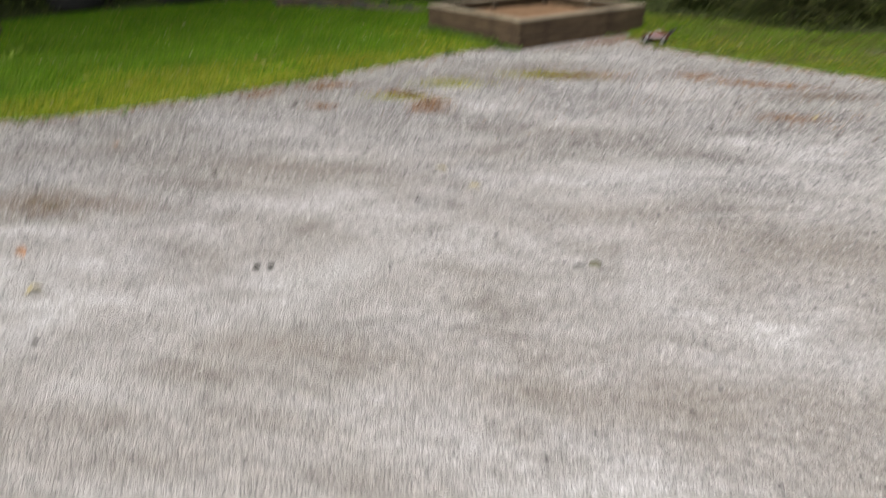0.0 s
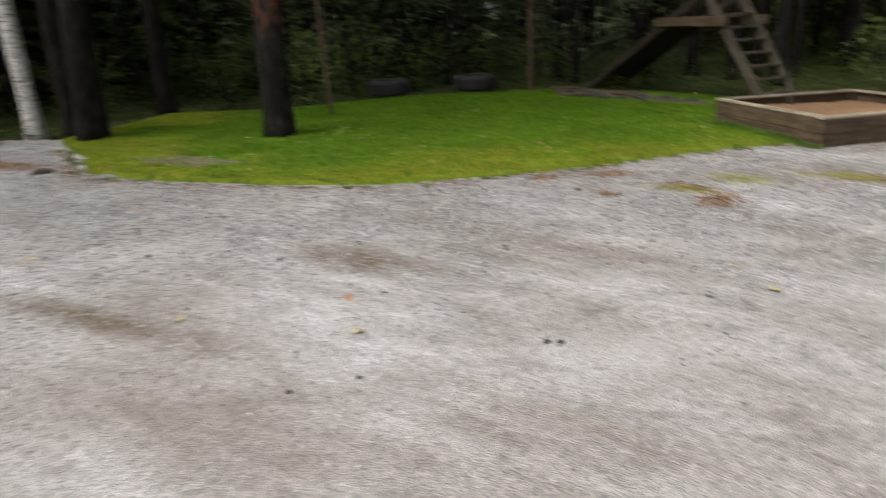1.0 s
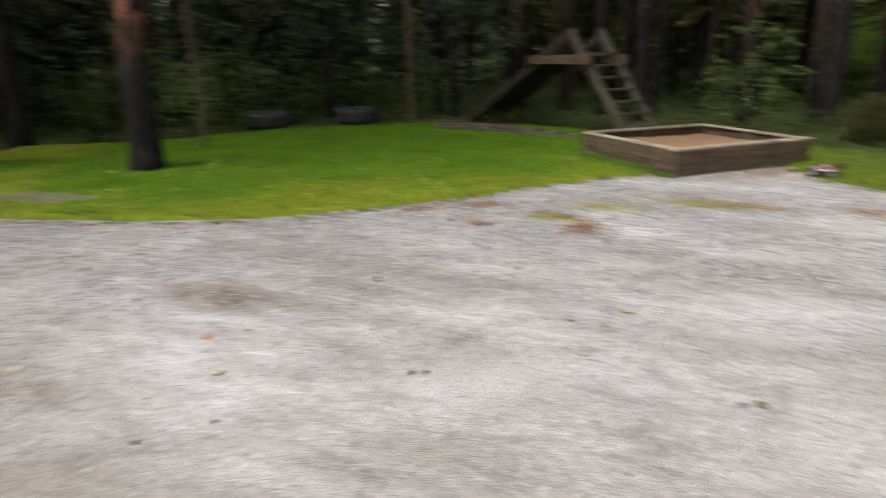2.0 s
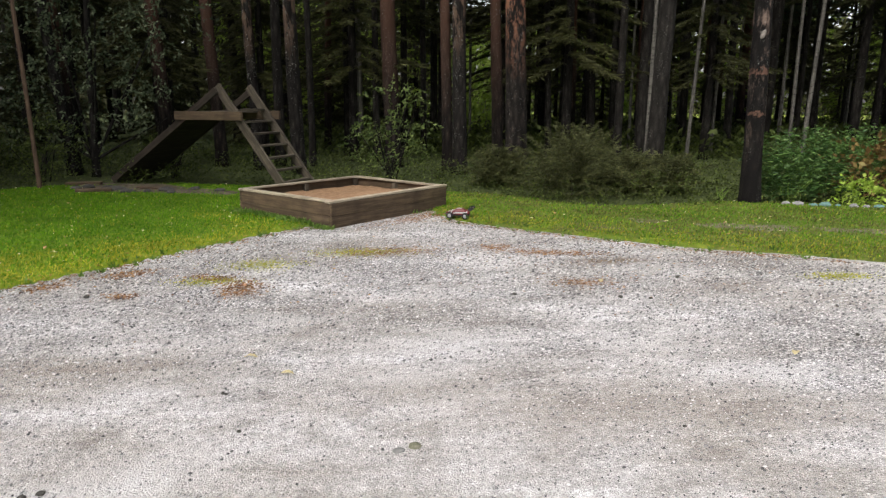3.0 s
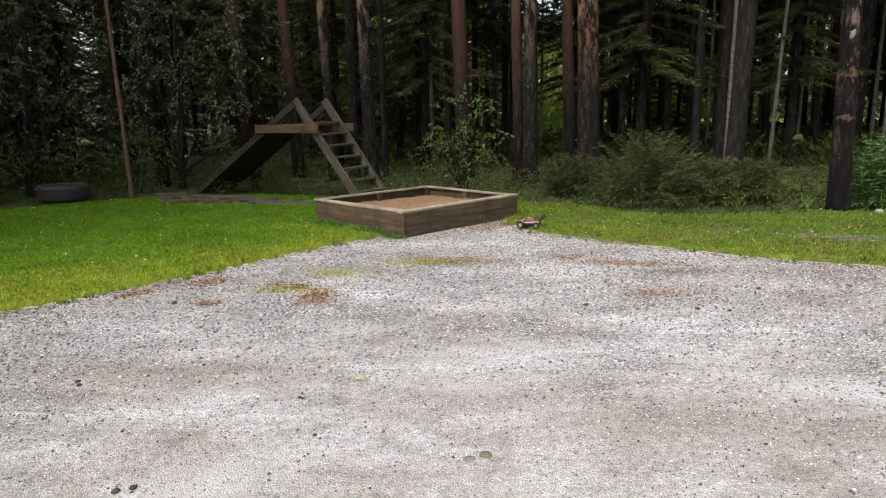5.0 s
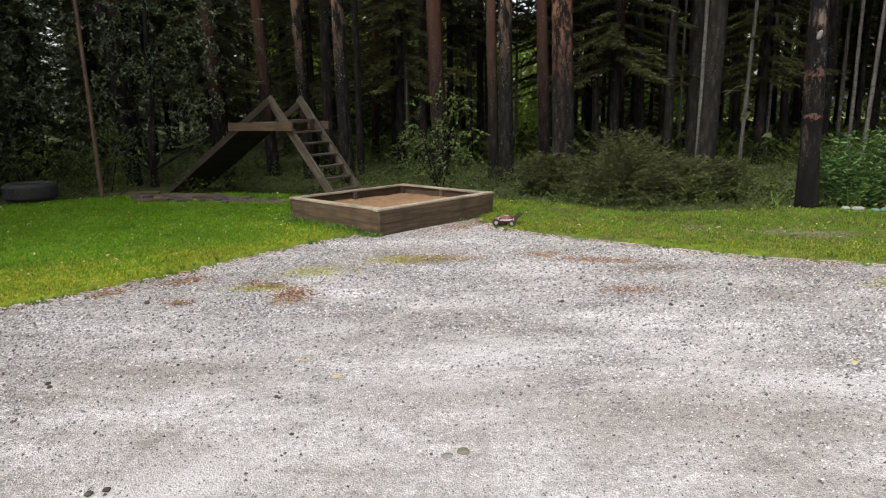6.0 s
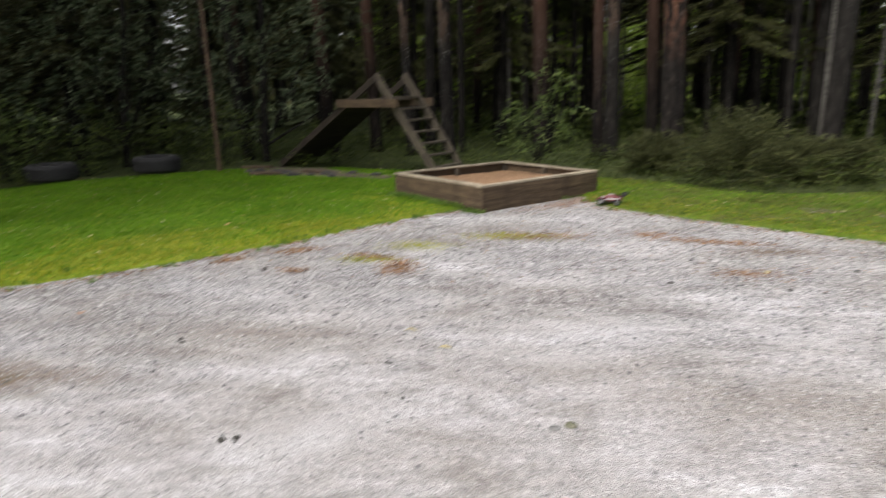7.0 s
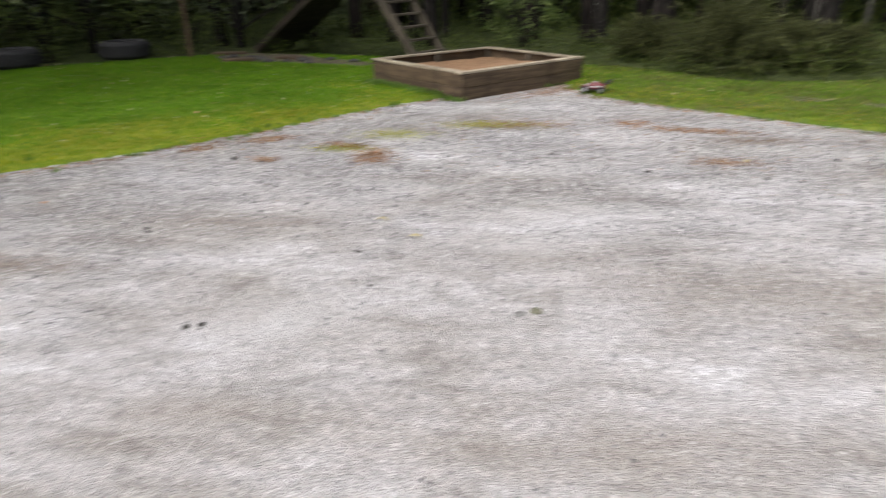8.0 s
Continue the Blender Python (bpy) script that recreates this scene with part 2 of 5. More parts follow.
def gravel_material():
    n = Nodes("gravel")
    vec = n.coords()

    def spots(places, soft=1.1):
        total = None
        edge = n.noise(vec, 4.0, 8, 0.8)
        for x, y, a, b, turn in places:
            mp = n.add("ShaderNodeMapping")
            mp.vector_type = "TEXTURE"
            mp.inputs["Location"].default_value = (x, y, 0)
            mp.inputs["Rotation"].default_value = (0, 0, radians(turn))
            mp.inputs["Scale"].default_value = (a, b, 1)
            n.link(vec, mp.inputs[0])
            ln = n.vmath("LENGTH")
            n.link(mp.outputs[0], ln.inputs[0])
            d = n.maths("ADD", ln.outputs["Value"], n.maths("MULTIPLY", edge, 2.2))
            f = n.maths("MULTIPLY", n.maths("SUBTRACT", 2.25, d), soft, True)
            total = f if total is None else n.maths("MAXIMUM", total, f)
        return total

    cell = n.voronoi(vec, 105.0, "Color")
    sep = n.add("ShaderNodeSeparateColor")
    n.link(cell, sep.inputs[0])
    stone = n.ramp(sep.outputs[0], [(0.0, (0.1, 0.1, 0.105)), (0.35, (0.28, 0.275, 0.275)), (0.7, (0.46, 0.455, 0.45)), (1.0, (0.8, 0.79, 0.785))])
    fine_cell = n.voronoi(vec, 230.0, "Color")
    sep2 = n.add("ShaderNodeSeparateColor")
    n.link(fine_cell, sep2.inputs[0])
    fine = n.ramp(sep2.outputs[1], [(0.0, (0.35, 0.34, 0.33)), (0.6, (0.5, 0.49, 0.48)), (1.0, (0.72, 0.71, 0.7))])
    worn = spots([(-0.6, 1.6, 3.2, 2.4, 15), (-3.8, 0.8, 3.2, 2.0, 10)], 0.9)
    packed = n.ramp(n.maths("ADD", n.noise(vec, 0.9, 5, 0.65), n.maths("MULTIPLY", worn, 0.3)), [(0.42, (0.0,)), (0.6, (0.9,))])
    col = n.mix(packed, stone, fine)
    big = n.ramp(n.noise(n.coords((0.6, 1.5, 1)), 0.8, 5, 0.6), [(0.3, (0.64, 0.6, 0.555)), (0.43, (0.9, 0.88, 0.86)), (0.55, (1.1, 1.1, 1.115)), (0.68, (1.43, 1.45, 1.49))])
    col = n.mix(1.0, col, big, "MULTIPLY")
    speck = n.ramp(n.noise(vec, 22.0, 4, 0.7), [(0.3, (0.68,)), (0.65, (1.14,))])
    col = n.mix(1.0, col, speck, "MULTIPLY")
    mottle = n.ramp(n.noise(n.coords((0.7, 1.6, 1)), 3.4, 5, 0.7, 0.4), [(0.3, (0.78, 0.76, 0.735)), (0.5, (1.0, 1.0, 1.0)), (0.68, (1.2, 1.21, 1.23))])
    col = n.mix(1.0, col, mottle, "MULTIPLY")
    col = n.mix(n.maths("MULTIPLY", spots(PALE, 0.8), 0.6), col, (0.7, 0.7, 0.71))
    col = n.mix(n.maths("MULTIPLY", spots(DIRT, 1.0), 0.95), col, (0.19, 0.145, 0.1))
    col = n.mix(n.maths("MULTIPLY", spots(FAINT, 0.6), 0.45), col, (0.25, 0.205, 0.16))
    broken = n.ramp(n.noise(vec, 1.7, 5, 0.7), [(0.45, (0.0,)), (0.6, (1.0,))])
    for x, y, a, b, turn in RINGS:
        mp = n.add("ShaderNodeMapping")
        mp.vector_type = "TEXTURE"
        mp.inputs["Location"].default_value = (x, y, 0)
        mp.inputs["Rotation"].default_value = (0, 0, radians(turn))
        mp.inputs["Scale"].default_value = (a, b, 1)
        n.link(vec, mp.inputs[0])
        ln = n.vmath("LENGTH")
        n.link(mp.outputs[0], ln.inputs[0])
        off = n.maths("ABSOLUTE", n.maths("SUBTRACT", n.maths("ADD", ln.outputs["Value"], n.maths("MULTIPLY", n.noise(vec, 3.0, 3), 0.25)), 1.12))
        mark = n.maths("SUBTRACT", 1.0, n.maths("MULTIPLY", off, 9.0), True)
        col = n.mix(n.maths("MULTIPLY", n.maths("MULTIPLY", mark, broken), 0.42), col, (0.17, 0.155, 0.135))
    col = n.mix(n.maths("MULTIPLY", spots(NEEDLES, 0.9), 0.6), col, (0.3, 0.165, 0.085))
    col = n.mix(n.maths("MULTIPLY", spots(MOSS, 0.8), 0.5), col, (0.31, 0.34, 0.13))
    h1 = n.voronoi(vec, 105.0, "Distance")
    h2 = n.voronoi(vec, 230.0, "Distance")
    height = n.maths("ADD", n.maths("MULTIPLY", h1, 0.8), n.maths("MULTIPLY", h2, 0.4))
    return n.finish(col, 0.95, height, 0.9, 0.016, spec=0.2)


def soil_material(name, a, b, c, scale=6.0):
    n = Nodes(name)
    vec = n.coords()
    col = n.ramp(n.noise(vec, scale, 8, 0.7), [(0.3, a), (0.5, b), (0.72, c)])
    tone = n.ramp(n.noise(vec, 0.35, 4), [(0.35, (0.75,)), (0.65, (1.2,))])
    col = n.mix(1.0, col, tone, "MULTIPLY")
    return n.finish(col, 0.95, n.noise(vec, 40, 8, 0.7), 0.8, 0.02, spec=0.15)


def plain(name, color, rough=0.6, metal=0.0, scale=60, vary=0.25, spec=0.4):
    n = Nodes(name)
    f = n.noise(n.coords(), scale, 4, 0.6)
    lo, hi = tuple(c * (1 - vary) for c in color), tuple(min(1, c * (1 + vary)) for c in color)
    return n.finish(n.ramp(f, [(0.3, lo), (0.7, hi)]), rough, f, 0.25, 0.002, metal, spec)


GRAVEL = gravel_material()
FOREST_FLOOR = soil_material("forest_floor", (0.02, 0.024, 0.01), (0.045, 0.06, 0.02), (0.09, 0.105, 0.035))
def turf_material():
    """Short turf: fresh green, yellowing in patches and duller on the worn stretch towards the flower bed."""
    n = Nodes("lawn_turf")
    vec = n.coords()
    blade = n.noise(vec, 9.0, 8, 0.7)
    fresh = n.ramp(blade, [(0.3, (0.042, 0.086, 0.006)), (0.5, (0.08, 0.155, 0.01)), (0.72, (0.14, 0.21, 0.02))])
    dry = n.ramp(blade, [(0.3, (0.115, 0.155, 0.012)), (0.5, (0.2, 0.235, 0.018)), (0.72, (0.31, 0.31, 0.05))])
    olive = n.ramp(blade, [(0.3, (0.045, 0.055, 0.014)), (0.5, (0.085, 0.092, 0.026)), (0.72, (0.15, 0.14, 0.055))])
    sep = n.add("ShaderNodeSeparateXYZ")
    n.link(vec, sep.inputs[0])
    age = n.add("ShaderNodeAttribute")
    age.attribute_name = "dryness"
    ragged = n.maths("ADD", age.outputs["Fac"], n.maths("MULTIPLY", n.maths("SUBTRACT", n.noise(vec, 5.0, 6, 0.7), 0.5), 1.3))
    col = n.mix(n.ramp(ragged, [(0.1, (0.03,)), (0.95, (0.9,))]), fresh, dry)
    worn = n.add("ShaderNodeMapRange")
    worn.inputs[1].default_value, worn.inputs[2].default_value = 0.3, 1.2
    n.link(sep.outputs[0], worn.inputs[0])
    thin = n.ramp(n.noise(vec, 1.6, 6, 0.7), [(0.4, (0.15,)), (0.6, (0.85,))])
    col = n.mix(n.maths("MULTIPLY", worn.outputs[0], thin), col, olive)
    return n.finish(col, 0.95, n.noise(vec, 40, 8, 0.7), 0.8, 0.02, spec=0.15)


LAWN_SOIL = turf_material()
MEADOW = soil_material("far_meadow", (0.15, 0.2, 0.03), (0.23, 0.29, 0.05), (0.32, 0.38, 0.1), 1.5)
DIRT_MAT = soil_material("bare_dirt", (0.05, 0.042, 0.03), (0.1, 0.085, 0.06), (0.17, 0.145, 0.1), 12)
SAND = soil_material("sand", (0.17, 0.1, 0.055), (0.27, 0.165, 0.095), (0.37, 0.25, 0.155), 14)
GRASS = leaf_material("grass_blades", (0.044, 0.12, 0.004), (0.088, 0.22, 0.007), (0.18, 0.31, 0.018), 0.7, 0.4)
GRASS_DRY = leaf_material("dry_grass_blades", (0.21, 0.25, 0.014), (0.35, 0.36, 0.022), (0.5, 0.44, 0.085), 0.7, 0.35)
GRASS_WORN = leaf_material("worn_grass_blades", (0.045, 0.06, 0.012), (0.1, 0.115, 0.026), (0.2, 0.185, 0.065), 0.75, 0.3)
WEED = leaf_material("weed_leaves", (0.06, 0.12, 0.02), (0.11, 0.21, 0.035), (0.2, 0.3, 0.07))
SPRUCE = leaf_material("spruce_needles", (0.021, 0.023, 0.008), (0.039, 0.042, 0.014), (0.068, 0.071, 0.023), 0.6, 0.15)
SPRUCE_BUSH = leaf_material("young_spruce_needles", (0.028, 0.033, 0.013), (0.068, 0.077, 0.027), (0.135, 0.145, 0.054), 0.55, 0.2)
PINE = leaf_material("pine_needles", (0.02, 0.035, 0.018), (0.04, 0.06, 0.03), (0.06, 0.08, 0.04), 0.6, 0.15)
ALDER = leaf_material("alder_leaves", (0.036, 0.054, 0.029), (0.084, 0.112, 0.058), (0.195, 0.23, 0.14), 0.7, 0.25)
ROWAN = leaf_material("sapling_leaves", (0.06, 0.1, 0.026), (0.125, 0.18, 0.05), (0.25, 0.31, 0.1), 0.45, 0.35)
FERN = leaf_material("undergrowth_leaves", (0.024, 0.036, 0.01), (0.056, 0.078, 0.018), (0.13, 0.165, 0.042), 0.5, 0.3)
PERENNIAL = leaf_material("perennial_leaves", (0.024, 0.058, 0.016), (0.054, 0.115, 0.03), (0.12, 0.2, 0.055), 0.45, 0.3)
LIME = leaf_material("lime_leaves", (0.16, 0.26, 0.03), (0.24, 0.36, 0.05), (0.36, 0.46, 0.1), 0.5, 0.35)
RUSTY = leaf_material("rusty_leaves", (0.1, 0.06, 0.02), (0.18, 0.11, 0.04), (0.24, 0.2, 0.07), 0.55, 0.25)
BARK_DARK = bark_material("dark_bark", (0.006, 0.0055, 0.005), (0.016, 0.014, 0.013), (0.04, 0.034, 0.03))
BARK_CHARRED = bark_material("blackened_pine_bark", (0.006, 0.0055, 0.005), (0.018, 0.016, 0.015), (0.055, 0.047, 0.041), None, patch=(1.25, 9.0, (0.34, 0.13, 0.075)), bare=0.5, over=0.9, lichen=0.15)
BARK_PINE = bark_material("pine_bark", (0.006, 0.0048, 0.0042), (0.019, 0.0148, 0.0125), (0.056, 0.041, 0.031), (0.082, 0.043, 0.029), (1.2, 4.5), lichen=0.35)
BARK_FLAKING = bark_material("flaking_pine_bark", (0.006, 0.005, 0.0045), (0.018, 0.015, 0.013), (0.06, 0.047, 0.038), None, patch=(1.9, 12.0, (0.21, 0.1, 0.06)), bare=0.47, over=1.6, lichen=0.4)
BARK_LICHEN = bark_material("lichen_spotted_bark", (0.006, 0.005, 0.0045), (0.018, 0.016, 0.014), (0.05, 0.044, 0.037), None, patch=(2.2, 9.0, (0.2, 0.13, 0.09)), bare=0.46, lichen=1.0)
BARK_SCAR = bark_material("scarred_bark", (0.004, 0.0035, 0.0035), (0.01, 0.0085, 0.008), (0.032, 0.026, 0.022), None, patch=(0.5, 5.0, (0.15, 0.11, 0.09)), bare=0.55, bands=((1.98, 0.05, (0.1, 0.055, 0.04)), (1.36, 0.025, (0.1, 0.058, 0.042))), lichen=0.25)
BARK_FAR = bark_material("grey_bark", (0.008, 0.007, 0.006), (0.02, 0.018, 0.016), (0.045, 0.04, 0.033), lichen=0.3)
WOOD = wood_material("weathered_wood", (0.026, 0.021, 0.015), (0.066, 0.055, 0.04), (0.155, 0.132, 0.098))
WOOD_DARK = wood_material("stained_wood", (0.031, 0.021, 0.0125), (0.072, 0.05, 0.03), (0.128, 0.093, 0.057))
# darker copy of the slide's wood: shade from the trees is in its colour
WOOD_SHADED = wood_material("shaded_dark_wood", (0.01, 0.008, 0.006), (0.026, 0.02, 0.014), (0.066, 0.051, 0.036))
WOOD_CAP = wood_material("pale_weathered_wood", (0.14, 0.118, 0.085), (0.29, 0.25, 0.185), (0.43, 0.38, 0.295))
RUBBER = plain("rubber", (0.022, 0.022, 0.023), 0.75, 0, 40, 0.35, 0.3)
BLACK_PLASTIC = plain("black_plastic", (0.02, 0.02, 0.022), 0.4)
CHROME = plain("satin_metal", (0.62, 0.63, 0.65), 0.3, 1.0)
RED_PAINT = plain("red_paint", (0.085, 0.007, 0.009), 0.45, 0, 30, 0.15, 0.3)
WHITE_PAINT = plain("white_paint", (0.42, 0.41, 0.41), 0.35, 0, 30, 0.08, 0.5)
STONE_DARK = plain("dark_stone", (0.045, 0.043, 0.038), 0.85, 0, 50, 0.5)
STONE_PALE = plain("pale_stone", (0.19, 0.19, 0.185), 0.9, 0, 30, 0.3)
STONE_TEAL = plain("teal_painted_stone", (0.085, 0.16, 0.145), 0.8, 0, 25, 0.4)


def birch_material(name, low, high):
    n = Nodes(name)
    base = n.ramp(n.noise(n.coords((3, 3, 1)), 3, 5), [(0.3, low), (0.7, high)])
    marks = n.ramp(n.noise(n.coords((7, 7, 19)), 1.1, 7, 0.75, 0.8), [(0.5, (0.0,)), (0.6, (1.0,))])
    col = n.mix(marks, base, (0.03, 0.027, 0.025))
    return n.finish(col, 0.75, n.noise(n.coords((6, 6, 20)), 2, 4), 0.4, 0.01)


def leaf_plain(name, color):
    n = Nodes(name)
    f = n.noise(n.coords(), 60, 3)
    return n.finish(n.ramp(f, [(0.3, tuple(c * 0.65 for c in color)), (0.7, color)]), 0.6)


BIRCH = birch_material("birch_bark", (0.42, 0.41, 0.38), (0.68, 0.67, 0.64))
# darker copy of the birch bark, with the shade of the woods in its colour
BIRCH_SHADED = birch_material("shaded_birch_bark", (0.05, 0.048, 0.042), (0.12, 0.115, 0.1))
YELLOW_LEAF, ORANGE_LEAF = leaf_plain("yellow_leaf", (0.62, 0.54, 0.3)), leaf_plain("orange_leaf", (0.52, 0.29, 0.16))


# ---- mesh helpers ----
rng = np.random.default_rng(7)


def array_mesh(name, verts, faces):
    """A mesh from arrays: verts (n, 3), faces (m, 3 or 4)."""
    me = bpy.data.meshes.new(name)
    verts, faces = np.asarray(verts, np.float32), np.asarray(faces, np.int32)
    m, k = faces.shape
    me.vertices.add(len(verts))
    me.vertices.foreach_set("co", verts.ravel())
    me.loops.add(m * k)
    me.loops.foreach_set("vertex_index", faces.ravel())
    me.polygons.add(m)
    me.polygons.foreach_set("loop_start", np.arange(0, m * k, k, dtype=np.int32))
    me.update(calc_edges=True)
    me.validate()
    return me


def cards(name, quads):
    """A mesh of loose four-cornered leaves, quads (n, 4, 3)."""
    return array_mesh(name, quads.reshape(-1, 3), np.arange(len(quads) * 4).reshape(-1, 4))


def unit(v):
    return v / np.maximum(np.linalg.norm(v, axis=-1, keepdims=True), 1e-9)


def leaves(at, along, length, width, fold=0.15):
    """Pointed leaves: at (n, 3) is the stem end, along (n, 3) the way they grow."""
    n = len(at)
    along = unit(along)
    side = unit(np.cross(along, unit(rng.normal(size=(n, 3)))))
    up = np.cross(side, along)
    ln, wd = np.broadcast_to(length, n)[:, None], np.broadcast_to(width, n)[:, None]
    mid = at + along * ln * 0.45 + up * ln * fold
    return np.stack([at, mid + side * wd / 2, at + along * ln, mid - side * wd / 2], 1)


def ball(n):
    return unit(rng.normal(size=(n, 3)))


def part(name, me, material, parent=None, label="", at=None):
    """One mesh object under a thing or a part; me: a mesh or a bmesh."""
    if isinstance(me, bmesh.types.BMesh):
        bm, me = me, bpy.data.meshes.new(name)
        bm.to_mesh(me)
        bm.free()
    if not me.materials:
        me.materials.append(material)
    ob = new(name, me)
    if parent:
        ob.parent = parent
    if at is not None:
        ob.matrix_basis = at
    if label:
        tagged(ob, label)
    return ob


def empty(name, m, label, category, group="", kind=""):
    ob = new(name)
    ob.empty_display_size = 0.1
    ob.matrix_basis = m
    return tagged(ob, label, category, group, kind)


def smooth(me):
    me.polygons.foreach_set("use_smooth", np.ones(len(me.polygons), bool))
    return me


def tube(name, pts, radii, sides=10, rough=0.0, seed=0, cap=True, flare=0.0):
    """A bent, tapered, slightly uneven tube along pts."""
    pts, radii = np.asarray(pts, float), np.asarray(radii, float)
    r = np.random.default_rng(seed)
    k = len(pts)
    tang = unit(np.gradient(pts, axis=0))
    ref = np.where(np.abs(tang[:, 2:3]) > 0.9, [[1.0, 0, 0]], [[0, 0, 1.0]])
    a = unit(np.cross(tang, ref))
    b = np.cross(tang, a)
    ang = np.linspace(0, 2 * np.pi, sides, endpoint=False)
    lump = 1 + rough * r.normal(size=(k, sides)) + rough * 1.5 * np.sin(ang * 3 + r.uniform(0, 6))[None]
    ring = pts[:, None] + (np.cos(ang)[None, :, None] * a[:, None] + np.sin(ang)[None, :, None] * b[:, None]) * (radii[:, None] * lump)[..., None]
    verts = ring.reshape(-1, 3)
    i, j = np.meshgrid(np.arange(k - 1), np.arange(sides), indexing="ij")
    j2 = (j + 1) % sides
    faces = np.stack([i * sides + j, i * sides + j2, (i + 1) * sides + j2, (i + 1) * sides + j], -1).reshape(-1, 4)
    me = bpy.data.meshes.new(name)
    fl = [tuple(f) for f in faces.tolist()]
    if cap:
        fl += [tuple(range(sides))[::-1], tuple(range((k - 1) * sides, k * sides))]
    me.from_pydata(verts.tolist(), [], fl)
    me.update()
    return smooth(me)


def board(length, width, thick, seed=0, bevel=0.006, warp=0.003):
    """A sawn board along x, with eased edges and a slight bow; its middle is the origin."""
    r = random.Random(seed)
    bm = bmesh.new()
    bmesh.ops.create_cube(bm, size=1.0)
    bmesh.ops.scale(bm, vec=(length, width, thick), verts=bm.verts)
    bmesh.ops.subdivide_edges(bm, edges=[e for e in bm.edges if abs((e.verts[0].co - e.verts[1].co).x) > 1e-6], cuts=5)
    for v in bm.verts:
        t = v.co.x / length
        v.co.z += warp * math.sin(3 * t + r.uniform(0, 0.4)) + r.uniform(-1, 1) * warp * 0.3
        v.co.y += r.uniform(-1, 1) * warp * 0.4
    edges = [e for e in bm.edges if len(e.link_faces) == 2 and e.calc_face_angle(0) > 0.8]
    bmesh.ops.bevel(bm, geom=edges, offset=bevel, segments=2, affect="EDGES", profile=0.6)
    return bm


def along(a, b, up=(0, 0, 1)):
    """The pose of a board that runs from a to b: local x along it, local z as near up as may be."""
    a, b = Vector(a), Vector(b)
    x = (b - a).normalized()
    y = Vector(up).cross(x).normalized()
    z = x.cross(y)
    m = Matrix((x, y, z)).transposed().to_4x4()
    m.translation = (a + b) / 2
    return m


def stone_mesh(name, size, seed, flat=0.7, level=2):
    bm = bmesh.new()
    bmesh.ops.create_icosphere(bm, subdivisions=level, radius=1)
    for v in bm.verts:
        p = v.co + Vector((seed * 3.1, seed * 1.7, seed))
        v.co *= 1 + 0.28 * noise.noise(p * 1.1) + 0.1 * noise.noise(p * 3.2)
        v.co = Vector((v.co.x * size[0], v.co.y * size[1], v.co.z * size[2] * flat))
    me = bpy.data.meshes.new(name)
    bm.to_mesh(me)
    bm.free()
    return smooth(me)


# ---- ground ----
def inside(p, poly):
    """Which points (n, 2) lie in a polygon."""
    x, y = p[:, 0], p[:, 1]
    hit = np.zeros(len(p), bool)
    for (x0, y0), (x1, y1) in zip(poly, poly[1:] + poly[:1]):
        if y0 != y1:
            hit ^= ((y0 > y) != (y1 > y)) & (x < (x1 - x0) * (y - y0) / (y1 - y0) + x0)
    return hit


def edge_distance(p, poly):
    best = np.full(len(p), 1e9)
    for a, b in zip(poly, poly[1:] + poly[:1]):
        a, b = np.array(a), np.array(b)
        t = np.clip(((p - a) @ (b - a)) / ((b - a) @ (b - a)), 0, 1)
        best = np.minimum(best, np.linalg.norm(p - a - t[:, None] * (b - a), axis=1))
    return best


def waves(x, y):
    """A soft uneven height, about -1 to 1."""
    return (np.sin(1.3 * x + 0.7 * y) + np.sin(0.8 * x - 1.9 * y + 1) + 0.6 * np.sin(3.1 * x + 2.3 * y + 2) + 0.4 * np.sin(5.7 * y - 4.1 * x)) / 3


LEFT_EDGE = [(-10.3, 4.62), (-9.5, 4.3), (-8.65, 4.03), (-7.75, 3.55), (-7.24, 3.53), (-6.68, 3.68), (-5.98, 3.9), (-5.33, 4.1), (-4.77, 4.35), (-4.28, 4.64), (-3.88, 5.03), (-3.45, 5.46), (-3.12, 5.87),
             (-2.76, 6.3), (-2.45, 6.84), (-2.05, 7.37), (-1.55, 8.02), (-1.2, 8.33)]
RIGHT_EDGE = [(0.45, 9.0), (0.6, 8.66), (0.96, 8.32), (1.38, 8.0), (1.83, 7.68), (2.4, 7.3), (2.9, 6.97), (3.4, 6.7), (3.9, 6.5), (4.32, 6.26), (6.5, 5.2), (10.0, 3.75), (16.0, 1.0)]
LAWN_EDGE = LEFT_EDGE + [(-0.95, 8.42), (0.3, 9.5)] + RIGHT_EDGE
LAWN_FAR = [(17.0, 6.5), (10.0, 9.2), (6.4, 9.9), (5.0, 10.2), (3.8, 10.0), (2.75, 9.9), (2.2, 10.4), (1.45, 11.2), (0.7, 11.6), (-0.9, 12.0), (-2.4, 12.3), (-3.4, 12.6), (-4.3, 12.9), (-5.4, 12.6), (-6.5, 12.5), (-7.65, 11.6),
            (-8.8, 10.4), (-9.2, 9.0), (-9.9, 8.1), (-11.4, 7.2), (-10.6, 5.6)]
LAWN = LAWN_EDGE + LAWN_FAR
YARD = [(-17.5, 2.6), (-13.7, 3.9), (-11.3, 4.35), (-10.3, 4.85), (-9.45, 4.58)] + [(x + 0.1, y + 0.33) for x, y in LEFT_EDGE[2:17]] + [(-0.8, 9.0), (0.4, 9.9)] + [(x, y + 0.3) for x, y in RIGHT_EDGE] + [(26.0, -2.0), (26.0, -22.0), (-12.5, -22.0), (-13.5, -6.0)]


